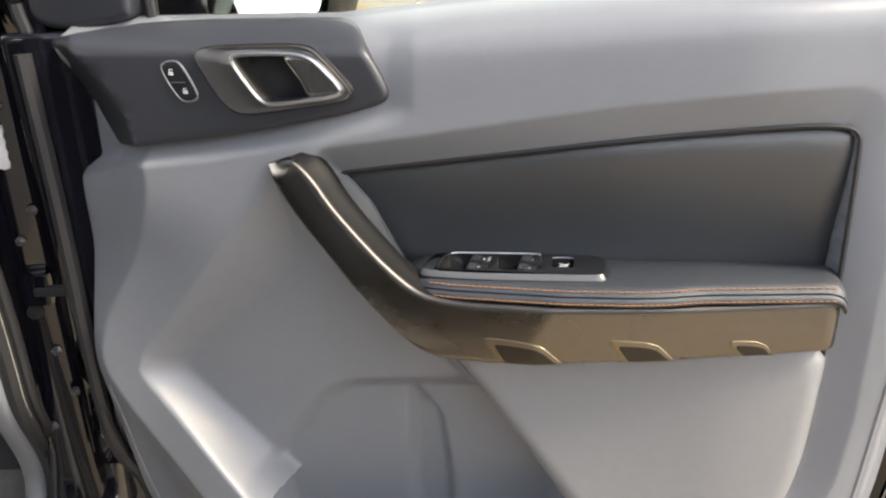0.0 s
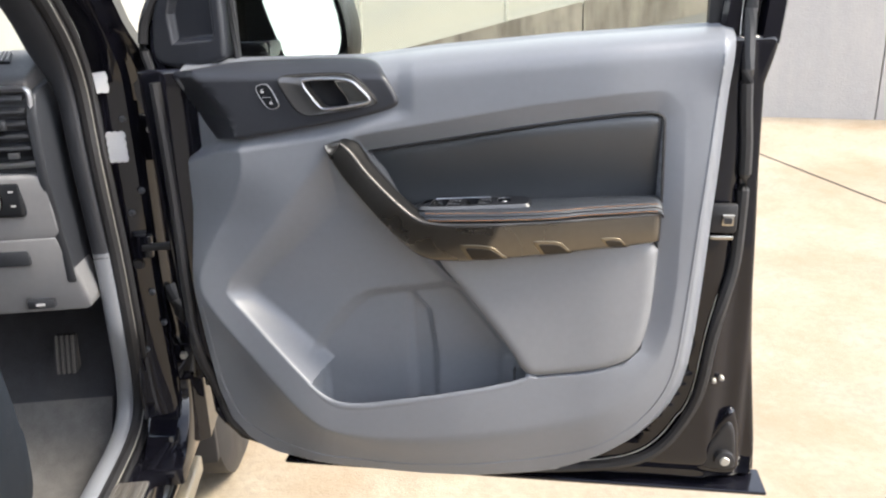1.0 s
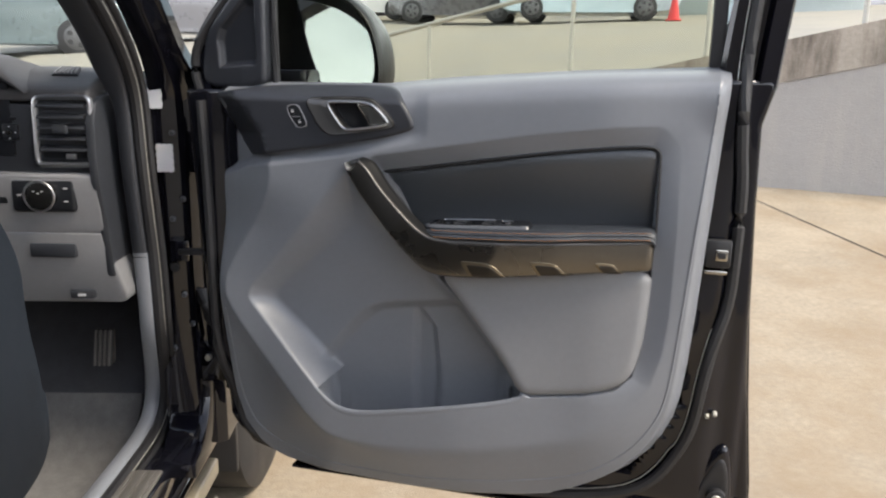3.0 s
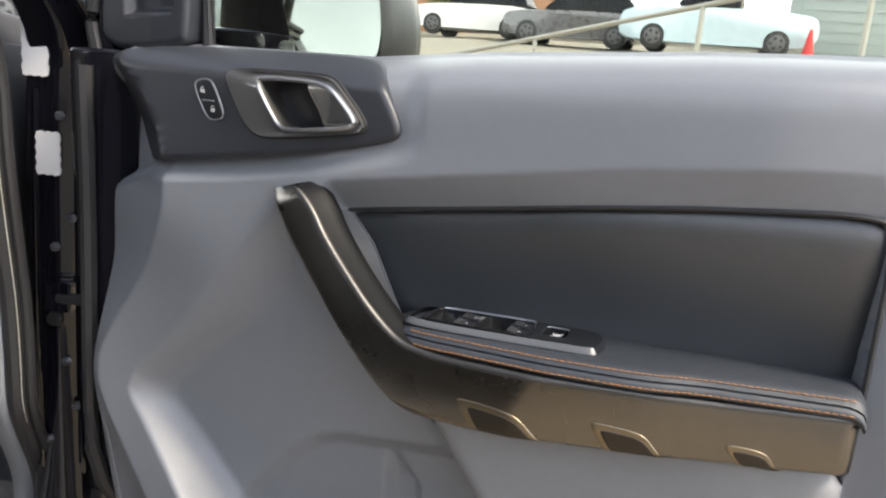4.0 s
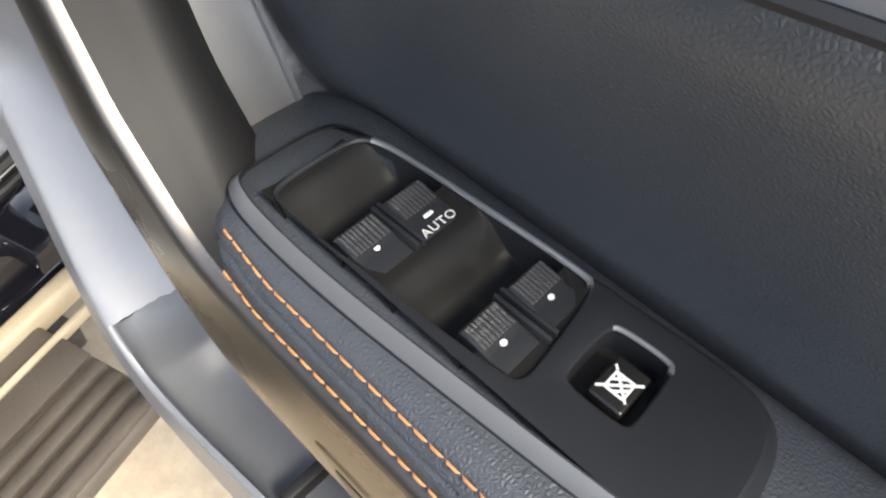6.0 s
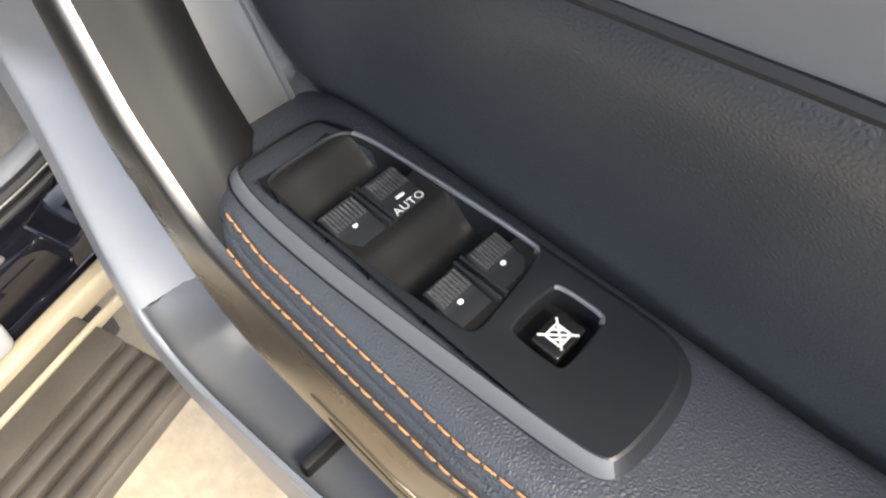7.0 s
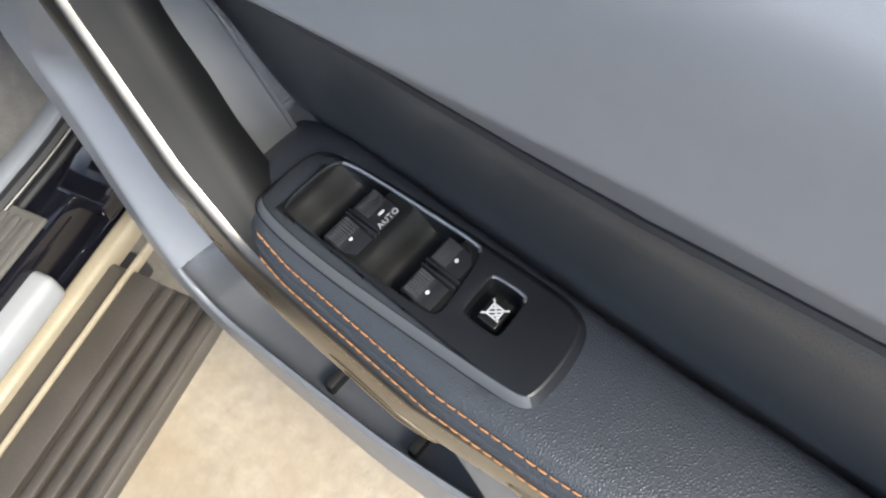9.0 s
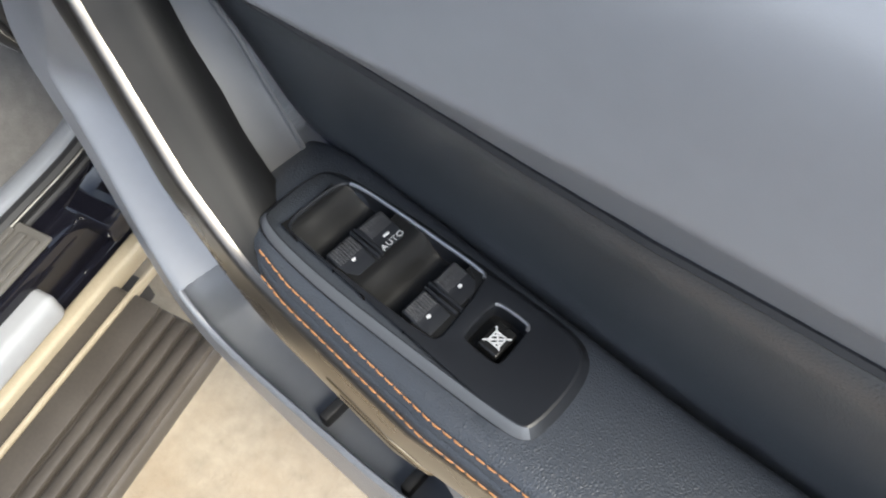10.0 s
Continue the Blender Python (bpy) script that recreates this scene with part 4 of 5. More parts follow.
dot(-0.1325, 0.7155, ZD + 0.0002, 0.0010, 0.0011, front_in)
dot(-0.0838, 0.7180, ZD + 0.0002, 0.0010, 0.0011, rear_in)
dot(-0.0838, 0.7385, ZD + 0.0002, 0.0010, 0.0011, rear_out)
part("white_bar", block((-0.1318, 0.7335, ZD - 0.0002), (-0.1303, 0.7372, ZD + 0.0005), 0.0003, 1), PRINT, front_out, "white index mark")


def letters(text, size, m, mat, parent):
    c = bpy.data.curves.new("lettering", "FONT")
    c.body, c.size, c.extrude, c.align_x, c.align_y = text, size, 0.00008, "CENTER", "CENTER"
    c.space_character = 1.12
    ob = new("lettering", c)
    mesh = bpy.data.meshes.new_from_object(ob)
    bpy.data.objects.remove(ob)
    mesh.transform(m)
    finish("lettering", mesh, mat, parent, "white word on the rocker")


letters("AUTO", 0.0046, Matrix.Translation((-0.1262, 0.7353, ZD - 0.0001)) @ Matrix(((0, -1, 0, 0), (1, 0, 0, 0), (0, 0, 1, 0), (0, 0, 0, 1))), PRINT, front_out)

# rear-window lockout button
lb = part("lockout_button", block((-0.0590, 0.7235, Z_P - 0.012), (-0.0475, 0.7385, Z_P - 0.0028), 0.0012, 3), SWITCH_GLOSS, panel, "small black lockout button")
part("button_well", extrude([(p.x, p.y) for p in inset(LOCKOUT, -0.001)], xy, Z_P - 0.014, Z_P - 0.0115), SWITCH_GLOSS, panel)
part("bright_bar", tube([(p.x, p.y + 0.0003, Z_P) for p in LOCKOUT if p.y > 0.7405], 0.0009, 8), BRIGHT, panel, "bright satin edge bar")
bm = bmesh.new()
zc, cx, cy = Z_P - 0.0027, -0.0530, 0.7305


def stroke(a, b, w=0.00075):
    a, b = Vector(a), Vector(b)
    d = (b - a).normalized()
    n = Vector((-d.y, d.x)) * w / 2
    vs = [bm.verts.new((p.x, p.y, zc + h)) for h in (-0.0002, 0.0002) for p in (a + n, a - n, b - n, b + n)]
    for f in ((0, 1, 2, 3), (7, 6, 5, 4), (0, 4, 5, 1), (1, 5, 6, 2), (2, 6, 7, 3), (3, 7, 4, 0)):
        bm.faces.new([vs[i] for i in f])


q = 0.0030
for a, b in (((-1, -1), (-1, 1)), ((-1, 1), (1, 1)), ((1, 1), (1, -1)), ((1, -1), (-1, -1)), ((-1.7, -1.5), (1.7, 1.5)), ((-1.5, 1.6), (1.4, -1.2)), ((-1, 0), (0.2, 1)), ((-0.2, -1), (1, 0.2))):
    stroke((cx + q * a[0], cy + q * 0.95 * a[1]), (cx + q * b[0], cy + q * 0.95 * b[1]))
part("lockout_mark", bm, PRINT, lb, "white crossed-out window symbol")


# the armrest top dips a little towards its front
def settle(ob):
    for o in [ob] + list(ob.children_recursive):
        for v in o.data.vertices:
            x, y = v.co.x, v.co.y
            fade = 1 - float(step(0.0, 0.10, x))
            deep = 0.012 - 0.035 * (x + 0.13) * fade + (0.45 + 0.55 * fade) * 0.17 * (min(max(y, 0.7155), 0.757) - 0.7155)
            v.co += Vector(((-0.008 + 0.10 * (x + 0.17)) * fade, deep, min(0.0, -0.0165 + 0.045 * (x + 0.17))))


settle(panel)
settle(pad)

# ---- door shell, seals and window ----
SHELL = V2((-0.700, 0.520), (-0.655, 0.450), (-0.60, 0.434), (0.0, 0.440), (0.25, 0.446), (0.436, 0.442), (0.432, 0.51), (0.412, 0.69), (0.397, 0.86), (0.386, 1.07), (0.381, 1.22), (0.398, 1.283), (0.400, 1.30), (0.31, 1.30), (0.29, 1.27), (-0.56, 1.25), (-0.60, 1.262), (-0.735, 1.262))


def shell_y(x, z):
    inner = sd(x, z, [(-0.63, 0.52), (0.20, 0.53), (0.29, 0.70), (0.30, 1.5), (-0.63, 1.5)])
    return 0.806 + 0.075 * step(0.0, 0.02, inner) + 0.018 * step(0.33, 0.37, x) + 0.012 * step(0.39, 0.41, x) + 0.012 * (1 - step(0.46, 0.50, z)) - 0.02 * step(-0.64, -0.70, x) * step(0.55, 0.70, z) + 0.034 * (1 - step(-0.56, -0.46, x)) * (1 - step(0.58, 0.72, z))


part("door_shell", patch(SHELL, xz, shell_y, rings=40, n=400, centre=(-0.1, 0.86), lip=0.006, wide=0.008, back=0.06), PAINT, door, "glossy black painted door shell", sharp=45)
part("outer_skin", extrude([(p.x * 1.004 + 0.006, p.y) for p in SHELL], xz, 0.87, 0.89, 0.004, 2), PAINT, door, "glossy black outer panel")
part("sill_flange", block((-0.53, 0.80, 0.430), (0.455, 0.88, 0.438), 0.002, 1), PAINT, door, "black lower flange")
SEALP = [(0.350, 1.72), (0.360, 1.60), (0.358, 1.48), (0.350, 1.38), (0.346, 1.28), (0.349, 1.19), (0.360, 1.11), (0.360, 1.00), (0.358, 0.90), (0.338, 0.825), (0.325, 0.75), (0.316, 0.66), (0.296, 0.60), (0.25, 0.522), (0.18, 0.482), (0.08, 0.460), (-0.10, 0.449), (-0.40, 0.443), (-0.57, 0.446), (-0.645, 0.480), (-0.682, 0.58), (-0.690, 0.80), (-0.690, 1.05), (-0.695, 1.24)]
SEALP = chaikin(V2(*SEALP), 2, False)


def seal_y(p):
    return 0.824 if p.y > 1.34 else float(shell_y(p.x, min(p.y, 1.26))) - 0.009 + 0.020 * float(step(1.24, 1.34, p.y))


part("door_seal", tube([(p.x, seal_y(p), p.y) for p in SEALP], 0.0105, 8), RUBBER, door, "black rubber door seal")
# the seal's glint, drawn as a thin pale tube
part("seal_lip", tube([(p.x - 0.013 if p.x > 0 else p.x + 0.012, seal_y(p) + 0.005, p.y + (0.008 if p.y < 0.6 else 0)) for p in SEALP if p.x > -0.45], 0.0012, 6), STEEL, door, "thin bright line for the glint on the door seal")
latch = part("latch", block((0.306, 0.786, 0.968), (0.350, 0.803, 1.020), 0.005, 2), RUBBER, door, "black latch housing with a metal claw")
part("claw", block((0.322, 0.7825, 0.982), (0.344, 0.789, 1.004), 0.003, 2), CHROME, latch)
part("claw_slot", block((0.327, 0.7805, 0.987), (0.340, 0.785, 0.998), 0.001, 1), DARK, latch)
part("latch_bar", block((0.306, 0.786, 0.956), (0.346, 0.800, 0.964), 0.003, 2), CHROME, latch)
# stamped triangle with a rubber stop near the foot of the shut face
TRI = chaikin(V2((0.366, 0.616), (0.392, 0.604), (0.404, 0.478), (0.394, 0.458), (0.318, 0.462), (0.312, 0.494)), 2)
part("stamped_recess", patch(TRI, xz, lambda a, b: 0.812 + 0 * a, rings=12, n=100, lip=0.014, wide=0.014, back=0.02), PAINT, door, "stamped black triangular boss", sharp=60)
part("inner_recess", patch([p.lerp(Vector((0.370, 0.515)), 0.28) for p in TRI], xz, lambda a, b: 0.809 + 0 * a, rings=6, n=60, lip=0.004, wide=0.006, back=0.01), RUBBER, door, sharp=60)
stop = part("rubber_stop", tube([(0.370, 0.815, 0.505), (0.370, 0.797, 0.505), (0.370, 0.795, 0.505)], [0.019, 0.018, 0.013], 20, up=(0, 0, 1)), RUBBER, door, "round rubber door stop")
part("stop_cap", tube([(0.370, 0.7955, 0.505), (0.370, 0.7925, 0.505)], [0.010, 0.008], 16), STEEL, stop)
for x, z in ((0.3385, 0.672), (0.352, 0.678), (0.356, 1.16), (-0.664, 0.70)):
    part("trim_clip", tube([(x, 0.812, z), (x, 0.803, z), (x, 0.801, z)], [0.005, 0.0045, 0.003], 10), STEEL, door, "small pale clip")

# window frame: rear upright, sloping front member, top
def bar(path, wide, name, mat, label="", y=0.84, deep=0.05):
    rows = []
    m = len(path)
    for i, p in enumerate(path):
        a, b = Vector(path[max(i - 1, 0)]), Vector(path[min(i + 1, m - 1)])
        d = (b - a).normalized()
        n = Vector((d.y, -d.x))
        c = Vector(p)
        prof = ((-0.5, 0.0), (-0.42, -0.008), (-0.1, -0.008), (-0.04, 0.004), (0.1, 0.004), (0.18, -0.014), (0.45, -0.012), (0.5, 0.0), (0.5, deep), (-0.5, deep))
        rows.append([((c + n * k * wide).x, y + h, (c + n * k * wide).y) for k, h in prof])
    return part(name, sheet(rows, True, True), mat, door, label, sharp=30)


rear_run = [(0.352, 1.29), (0.360, 1.38), (0.370, 1.48), (0.372, 1.60), (0.362, 1.72)]
bar(rear_run, 0.100, "frame_upright", PAINT, "glossy black rear window upright", 0.838, 0.06)
part("glass_run", block((0.286, 0.846, 1.29), (0.310, 0.872, 1.72), 0.004, 2), RUBBER, door, "black glass channel")
front_run = chaikin(V2((-0.735, 1.25), (-0.750, 1.30), (-0.736, 1.362), (-0.660, 1.452), (-0.575, 1.525), (-0.40, 1.66), (-0.22, 1.735), (0.0, 1.76), (0.362, 1.75)), 2, False)
bar([(p.x + 0.02, p.y) for p in front_run], 0.046, "frame_front", PAINT, "glossy black sloping front frame", 0.838, 0.06)
part("frame_rubber", tube([(p.x + 0.012, 0.828, p.y) for p in front_run], 0.010, 8), RUBBER, door, "black rubber frame seal")
# pale tube drawn as the highlight along the frame rubber
part("frame_glint", tube([(p.x + 0.030, 0.828, p.y) for p in front_run], 0.0012, 6), STEEL, door, "thin bright line for the glint on the frame seal")
# mirror sail panel
SAIL = chaikin(V2((-0.716, 1.260), (-0.572, 1.270), (-0.566, 1.30), (-0.566, 1.50), (-0.592, 1.490), (-0.650, 1.437), (-0.704, 1.378), (-0.718, 1.32)), 2)
RECESS = [(-0.672, 1.306), (-0.592, 1.312), (-0.586, 1.32), (-0.586, 1.430), (-0.592, 1.438), (-0.612, 1.438), (-0.668, 1.384), (-0.676, 1.36)]


def sail_y(a, b):
    return 0.812 + 0.12 * np.maximum(-0.62 - a, 0) + 0.016 * step(-0.002, 0.009, sd(a, b, RECESS)) + 0 * a


part("sail_panel", patch(SAIL, xz, sail_y, rings=44, n=260, lip=0.008, wide=0.010, back=0.04), POD, door, "charcoal mirror sail panel with a sunken field", sharp=60)
part("quarter_bar", tube([(-0.556, 0.842, 1.27), (-0.558, 0.842, 1.40), (-0.556, 0.842, 1.545)], 0.008, 8), RUBBER, door, "black quarter divider")
pane = part("door_glass", extrude([(-0.62, 1.25), (0.30, 1.28), (0.31, 1.73), (-0.10, 1.73), (-0.40, 1.64), (-0.60, 1.50)], xz, 0.858, 0.862), GLASS, door, "lightly tinted door glass")
pane.visible_shadow = False

# door mirror outside the glass
mh = resample(chaikin(V2((-0.640, 1.252), (-0.642, 1.36), (-0.628, 1.450), (-0.590, 1.484), (-0.530, 1.484), (-0.47, 1.470), (-0.41, 1.430), (-0.380, 1.375), (-0.368, 1.30), (-0.376, 1.252), (-0.42, 1.238), (-0.55, 1.236)), 2), 72)
mc = Vector((-0.50, 1.36))
rows = []
for k, y in ((0.05, 1.030), (0.80, 1.028), (0.88, 1.010), (0.925, 0.968), (0.955, 0.960), (0.99, 0.966), (1.0, 0.985), (1.0, 1.01), (0.97, 1.06), (0.86, 1.11), (0.6, 1.145), (0.2, 1.158)):
    rows.append([(mc.x + (p.x - mc.x) * k, y, mc.y + (p.y - mc.y) * k) for p in mh])
mirror = part("door_mirror", sheet(rows, True, True), MIRROR_SHELL, door, "black door mirror housing with a bright glass", sharp=40)
PANE = chaikin(V2((-0.584, 1.462), (-0.570, 1.418), (-0.550, 1.353), (-0.517, 1.274), (-0.505, 1.252), (-0.42, 1.250), (-0.402, 1.285), (-0.404, 1.33), (-0.424, 1.395), (-0.462, 1.447), (-0.505, 1.465)), 1)


def mirror_put(a, b, h):
    return (a, 0.998 + 0.26 * (a + 0.5) + 0.24 * (b - 1.36) + h, b)


part("mirror_glass", extrude([(p.x, p.y) for p in PANE], mirror_put, 0.0, 0.004), MIRROR, mirror, "bright mirror glass", sharp=8)
part("glass_rim", tube([mirror_put(p.x, p.y, 0.001) for p in PANE], 0.0022, 6, True), DARK, mirror, "black rim of the mirror glass")
part("mirror_arm", block((-0.64, 0.90, 1.262), (-0.52, 1.02, 1.305), 0.012, 3), PAINT, mirror)

# ---- the truck beside the door ----
truck = thing("pickup_truck", cw(0, 0.15, 0.45), "glossy black pickup truck body around the open doorway", "truck")
# hinge pillar: a folded black face that leans into the windscreen pillar
def pillar_lean(z):
    d = max(0.0, z - 1.25)
    return 1.18 * d * d / (d + 0.05)


rows = []
for i in range(60):
    z = 0.40 + (1.84 - 0.40) * i / 59
    s = pillar_lean(z)
    k = 1.0 - 0.62 * float(step(1.18, 1.36, z))
    rows.append([cw(s - 0.055 + (a + 0.08) * k, b * (0.4 + 0.6 * k) + 0.045 * (1 - k), z) for a, b in ((-0.30, 0.010), (-0.16, 0.008), (-0.150, 0.018), (-0.140, 0.040), (-0.105, 0.052), (-0.092, 0.066), (-0.088, 0.124), (-0.094, 0.131), (-0.125, 0.135), (-0.20, 0.138), (-0.30, 0.140))])
pillar = part("hinge_pillar", sheet(rows, True, True), PAINT, truck, "glossy black painted hinge pillar", sharp=40)
for z0, z1, v0, v1, sl in ((1.218, 1.294, 0.093, 0.129, 0.002), (1.081, 1.140, 0.076, 0.110, 0.004)):
    # pinked paper labels
    n = 6
    pts = [(v0 + (v1 - v0) * i / n + (0.0015 if i % 2 else 0), z0 - 0.002 * (i % 2)) for i in range(n + 1)]
    pts += [(v1 + (0.002 if i % 2 else 0), z0 + (z1 - z0) * i / 8) for i in range(1, 8)]
    pts += [(v1 - (v1 - v0) * i / n, z1 + 0.002 * (i % 2)) for i in range(n + 1)]
    pts += [(v0 - (0.002 if i % 2 else 0), z1 - (z1 - z0) * i / 8) for i in range(1, 8)]
    part("paper_label", extrude(pts, vz, -0.0645 + 0.6 * sl, -0.0615 + 0.6 * sl), LABEL, pillar, "white label with pinked edges")
part("check_strap", block_uv((-0.052, -0.01, 0.899), (-0.034, 0.070, 0.912), 0.003), DARK, truck, "dark metal door check strap")
part("strap_bracket", block_uv((-0.068, 0.050, 0.882), (-0.040, 0.090, 0.930), 0.004), PAINT, truck)
for z in (0.62, 1.12):
    hb = part("hinge", block_uv((-0.125, -0.01, z - 0.045), (-0.085, 0.055, z + 0.045), 0.008), PAINT, truck, "black painted door hinge")
    part("hinge_bolt", tube([cw(-0.084, 0.03, z + 0.02), cw(-0.074, 0.03, z + 0.02)], [0.009, 0.007], 6), STEEL, hb)
    part("hinge_pin", tube([cw(-0.095, -0.015, z - 0.06), cw(-0.095, -0.015, z + 0.06)], 0.010, 10), PAINT, hb)
part("wiring_boot", tube([cw(-0.10 + 0.012 * math.sin(k * 1.2), 0.045 - 0.01 * k, 0.80 - 0.030 * k) for k in range(8)], [0.011 if k % 2 else 0.015 for k in range(8)], 10), RUBBER, truck, "ribbed black wiring boot")
for v, z in ((0.075, 1.165), (0.06, 1.02), (0.085, 0.975), (0.07, 0.80), (0.055, 0.73), (0.10, 0.67)):
    part("body_bolt", tube([cw(-0.064, v, z), cw(-0.058, v, z), cw(-0.055, v, z)], [0.007, 0.0065, 0.004], 6), BEVEL, truck, "small dark body bolt")
for v in (0.045, 0.112):
    part("panel_fold", tube([cw(-0.063, v, 0.62), cw(-0.062, v + 0.004, 0.86), cw(-0.063, v, 1.20)], 0.0035, 6), PAINT, truck, "pressed fold in the pillar")
part("pillar_grommet", tube([cw(-0.064, 0.088, 0.865), cw(-0.056, 0.088, 0.865)], [0.012, 0.010], 16), RUBBER, truck, "black rubber grommet")
# front wing beyond the hinge
WING = [(-0.16, 0.44), (-0.16, 1.16), (-0.30, 1.20), (-0.95, 1.17), (-1.45, 1.08), (-1.52, 0.62), (-1.30, 0.60), (-1.20, 0.80), (-1.00, 0.95), (-0.72, 0.97), (-0.50, 0.86), (-0.40, 0.66), (-0.36, 0.44)]
part("front_wing", extrude(WING, uz, 0.03, 0.07, 0.012, 3), PAINT, truck, "glossy black front wing")
part("bonnet", extrude([(-0.35, 1.20), (-0.95, 1.18), (-1.45, 1.09), (-1.45, 1.02), (-0.35, 1.02)], uz, 0.10, 1.60, 0.02, 3), PAINT, truck, "black bonnet")
wheel = part("front_wheel", tube([cw(-0.86, 0.06, 0.30), cw(-0.86, 0.08, 0.30), cw(-0.86, 0.30, 0.30), cw(-0.86, 0.32, 0.30)], [0.36, 0.40, 0.40, 0.36], 40), RUBBER, truck, "front tyre")
part("rim", tube([cw(-0.86, 0.055, 0.30), cw(-0.86, 0.075, 0.30)], [0.22, 0.24], 32), STEEL, wheel)
part("mud_flap", block_uv((-0.42, 0.06, 0.16), (-0.395, 0.30, 0.46), 0.006), RUBBER, truck, "dusty mud flap")
# seal round the doorway, pinch weld and kick trim
DOORWAY_EYE = (1.743, -0.459, 1.343)


def nearer(u, v, z):
    s = 0.083 * float(step(0.46, 0.72, z))
    return [a + s * (b - a) for a, b in zip((u, v, z), DOORWAY_EYE)]


OPEN = chaikin(V2((0.62, 1.80), (0.40, 1.72), (0.12, 1.475), (-0.014, 1.375), (-0.090, 1.285), (-0.112, 1.206), (-0.116, 1.098), (-0.136, 0.955), (-0.152, 0.848), (-0.158, 0.648), (-0.150, 0.545), (-0.115, 0.480), (-0.04, 0.455), (0.10, 0.452), (1.05, 0.452)), 3, False)


def doorway(off, v, r, name, mat, label, flat=1.0):
    m = len(OPEN)
    path = []
    for i, p in enumerate(OPEN):
        d = (OPEN[min(i + 1, m - 1)] - OPEN[max(i - 1, 0)]).normalized()
        q = p + Vector((-d.y, d.x)) * off
        path.append(cw(*nearer(q.x, v, q.y)))
    return part(name, tube(path, r, 10, up=U_AXIS), mat, truck, label)


doorway(0.000, 0.158, 0.013, "doorway_seal", RUBBER, "black rubber doorway seal")
doorway(-0.014, 0.143, 0.008, "seal_flange", RUBBER, "black inner lip of the seal")
# highlight on the doorway rubber, added as a fine pale tube
doorway(0.004, 0.146, 0.0012, "seal_glint", STEEL, "thin bright line for the glint on the doorway seal")
rows = []
for i, p in enumerate(OPEN):
    d = (OPEN[min(i + 1, len(OPEN) - 1)] - OPEN[max(i - 1, 0)]).normalized()
    n = Vector((d.y, -d.x))
    w = 1.0 + 0.9 * float(step(1.20, 1.32, p.y))
    rows.append([cw(*nearer((p + n * a).x, b, (p + n * a).y)) for a, b in ((0.0, 0.166), (-0.012, 0.170), (-0.016, 0.176), (-0.016, 0.172 + 0.026 * w), (-0.008, 0.176 + 0.028 * w), (0.05, 0.18 + 0.030 * w))])
cut = next(i for i, p in enumerate(OPEN) if p.y < 0.868)
part("kick_trim", sheet(rows[cut - 1:]), GREY, truck, "grey plastic kick trim along the doorway", sharp=60)
part("pillar_trim", sheet(rows[:cut]), DASH_DARK, truck, "dark inner windscreen pillar trim", sharp=60)
part("trim_seam", tube([cw(*nearer(-0.134, 0.172, 0.868)), cw(*nearer(-0.130, 0.200, 0.868))], 0.0012, 6), DARK, truck)
# sill, scuff plate, floor
part("sill", extrude(chaikin(V2((0.088, 0.25), (0.086, 0.40), (0.092, 0.436), (0.19, 0.446), (0.205, 0.42), (0.205, 0.25)), 1), vz, -0.12, 1.25, 0.004, 2), PAINT, truck, "glossy black body sill")
part("sill_flange", extrude(chaikin(V2((0.075, 0.24), (0.075, 0.33), (0.085, 0.345), (0.12, 0.345), (0.12, 0.24)), 1), vz, -0.12, 1.25, 0.004, 2), PAINT, truck, "black lower sill flange")
# pale block painted as the sun and sky shine on the black sill
part("sill_pad", block_uv((0.165, 0.052, 0.345), (1.10, 0.112, 0.402), 0.014, 3), SILL_SHINE, truck, "pale block for the sunlit shine on the sill")
arc = [(-0.090 + 0.145 * (1 - math.cos(a)), 0.590 - 0.150 * math.sin(a)) for a in [k * math.pi / 2 / 16 for k in range(17)]]
part("pillar_foot", extrude(arc + [(0.055, 0.40), (-0.14, 0.40), (-0.14, 0.590)], uz, 0.030, 0.122, 0.006, 2), PAINT, truck, "glossy black curved foot of the pillar", sharp=30)
scuff = part("scuff_plate", block_uv((0.105, 0.085, 0.444), (1.05, 0.198, 0.453), 0.004, 3), SCUFF, truck, "grey ribbed scuff plate")
for v in (0.099, 0.122, 0.145, 0.168):
    part("scuff_rib", block_uv((0.120, v - 0.007, 0.453), (1.03, v + 0.007, 0.4595), 0.003, 2), SCUFF, scuff)
part("cabin_floor", block_uv((-0.42, 0.20, 0.30), (1.25, 1.55, 0.335), 0.004), CARPET, truck, "dark cabin carpet")
part("toe_board", extrude([(-0.42, 0.33), (-0.10, 0.33), (-0.40, 0.80), (-0.44, 0.80)], uz, 0.20, 1.55), CARPET, truck, "dark carpeted toe board")
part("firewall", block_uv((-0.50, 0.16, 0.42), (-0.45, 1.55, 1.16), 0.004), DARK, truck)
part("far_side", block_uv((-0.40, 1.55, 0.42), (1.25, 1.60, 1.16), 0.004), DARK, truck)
part("roof", extrude([(0.38, 1.78), (0.50, 1.84), (1.3, 1.86), (1.3, 1.82), (0.50, 1.80)], uz, 0.16, 1.50, 0.01), PAINT, truck, "black cab roof")
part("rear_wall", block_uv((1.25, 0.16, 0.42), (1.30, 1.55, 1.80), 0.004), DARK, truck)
ws = part("windscreen", extrude([(-0.36, 1.18), (0.40, 1.80), (0.405, 1.795), (-0.355, 1.175)], uz, 0.20, 1.50), SCREEN, truck, "clear windscreen glass")
ws.visible_shadow = False
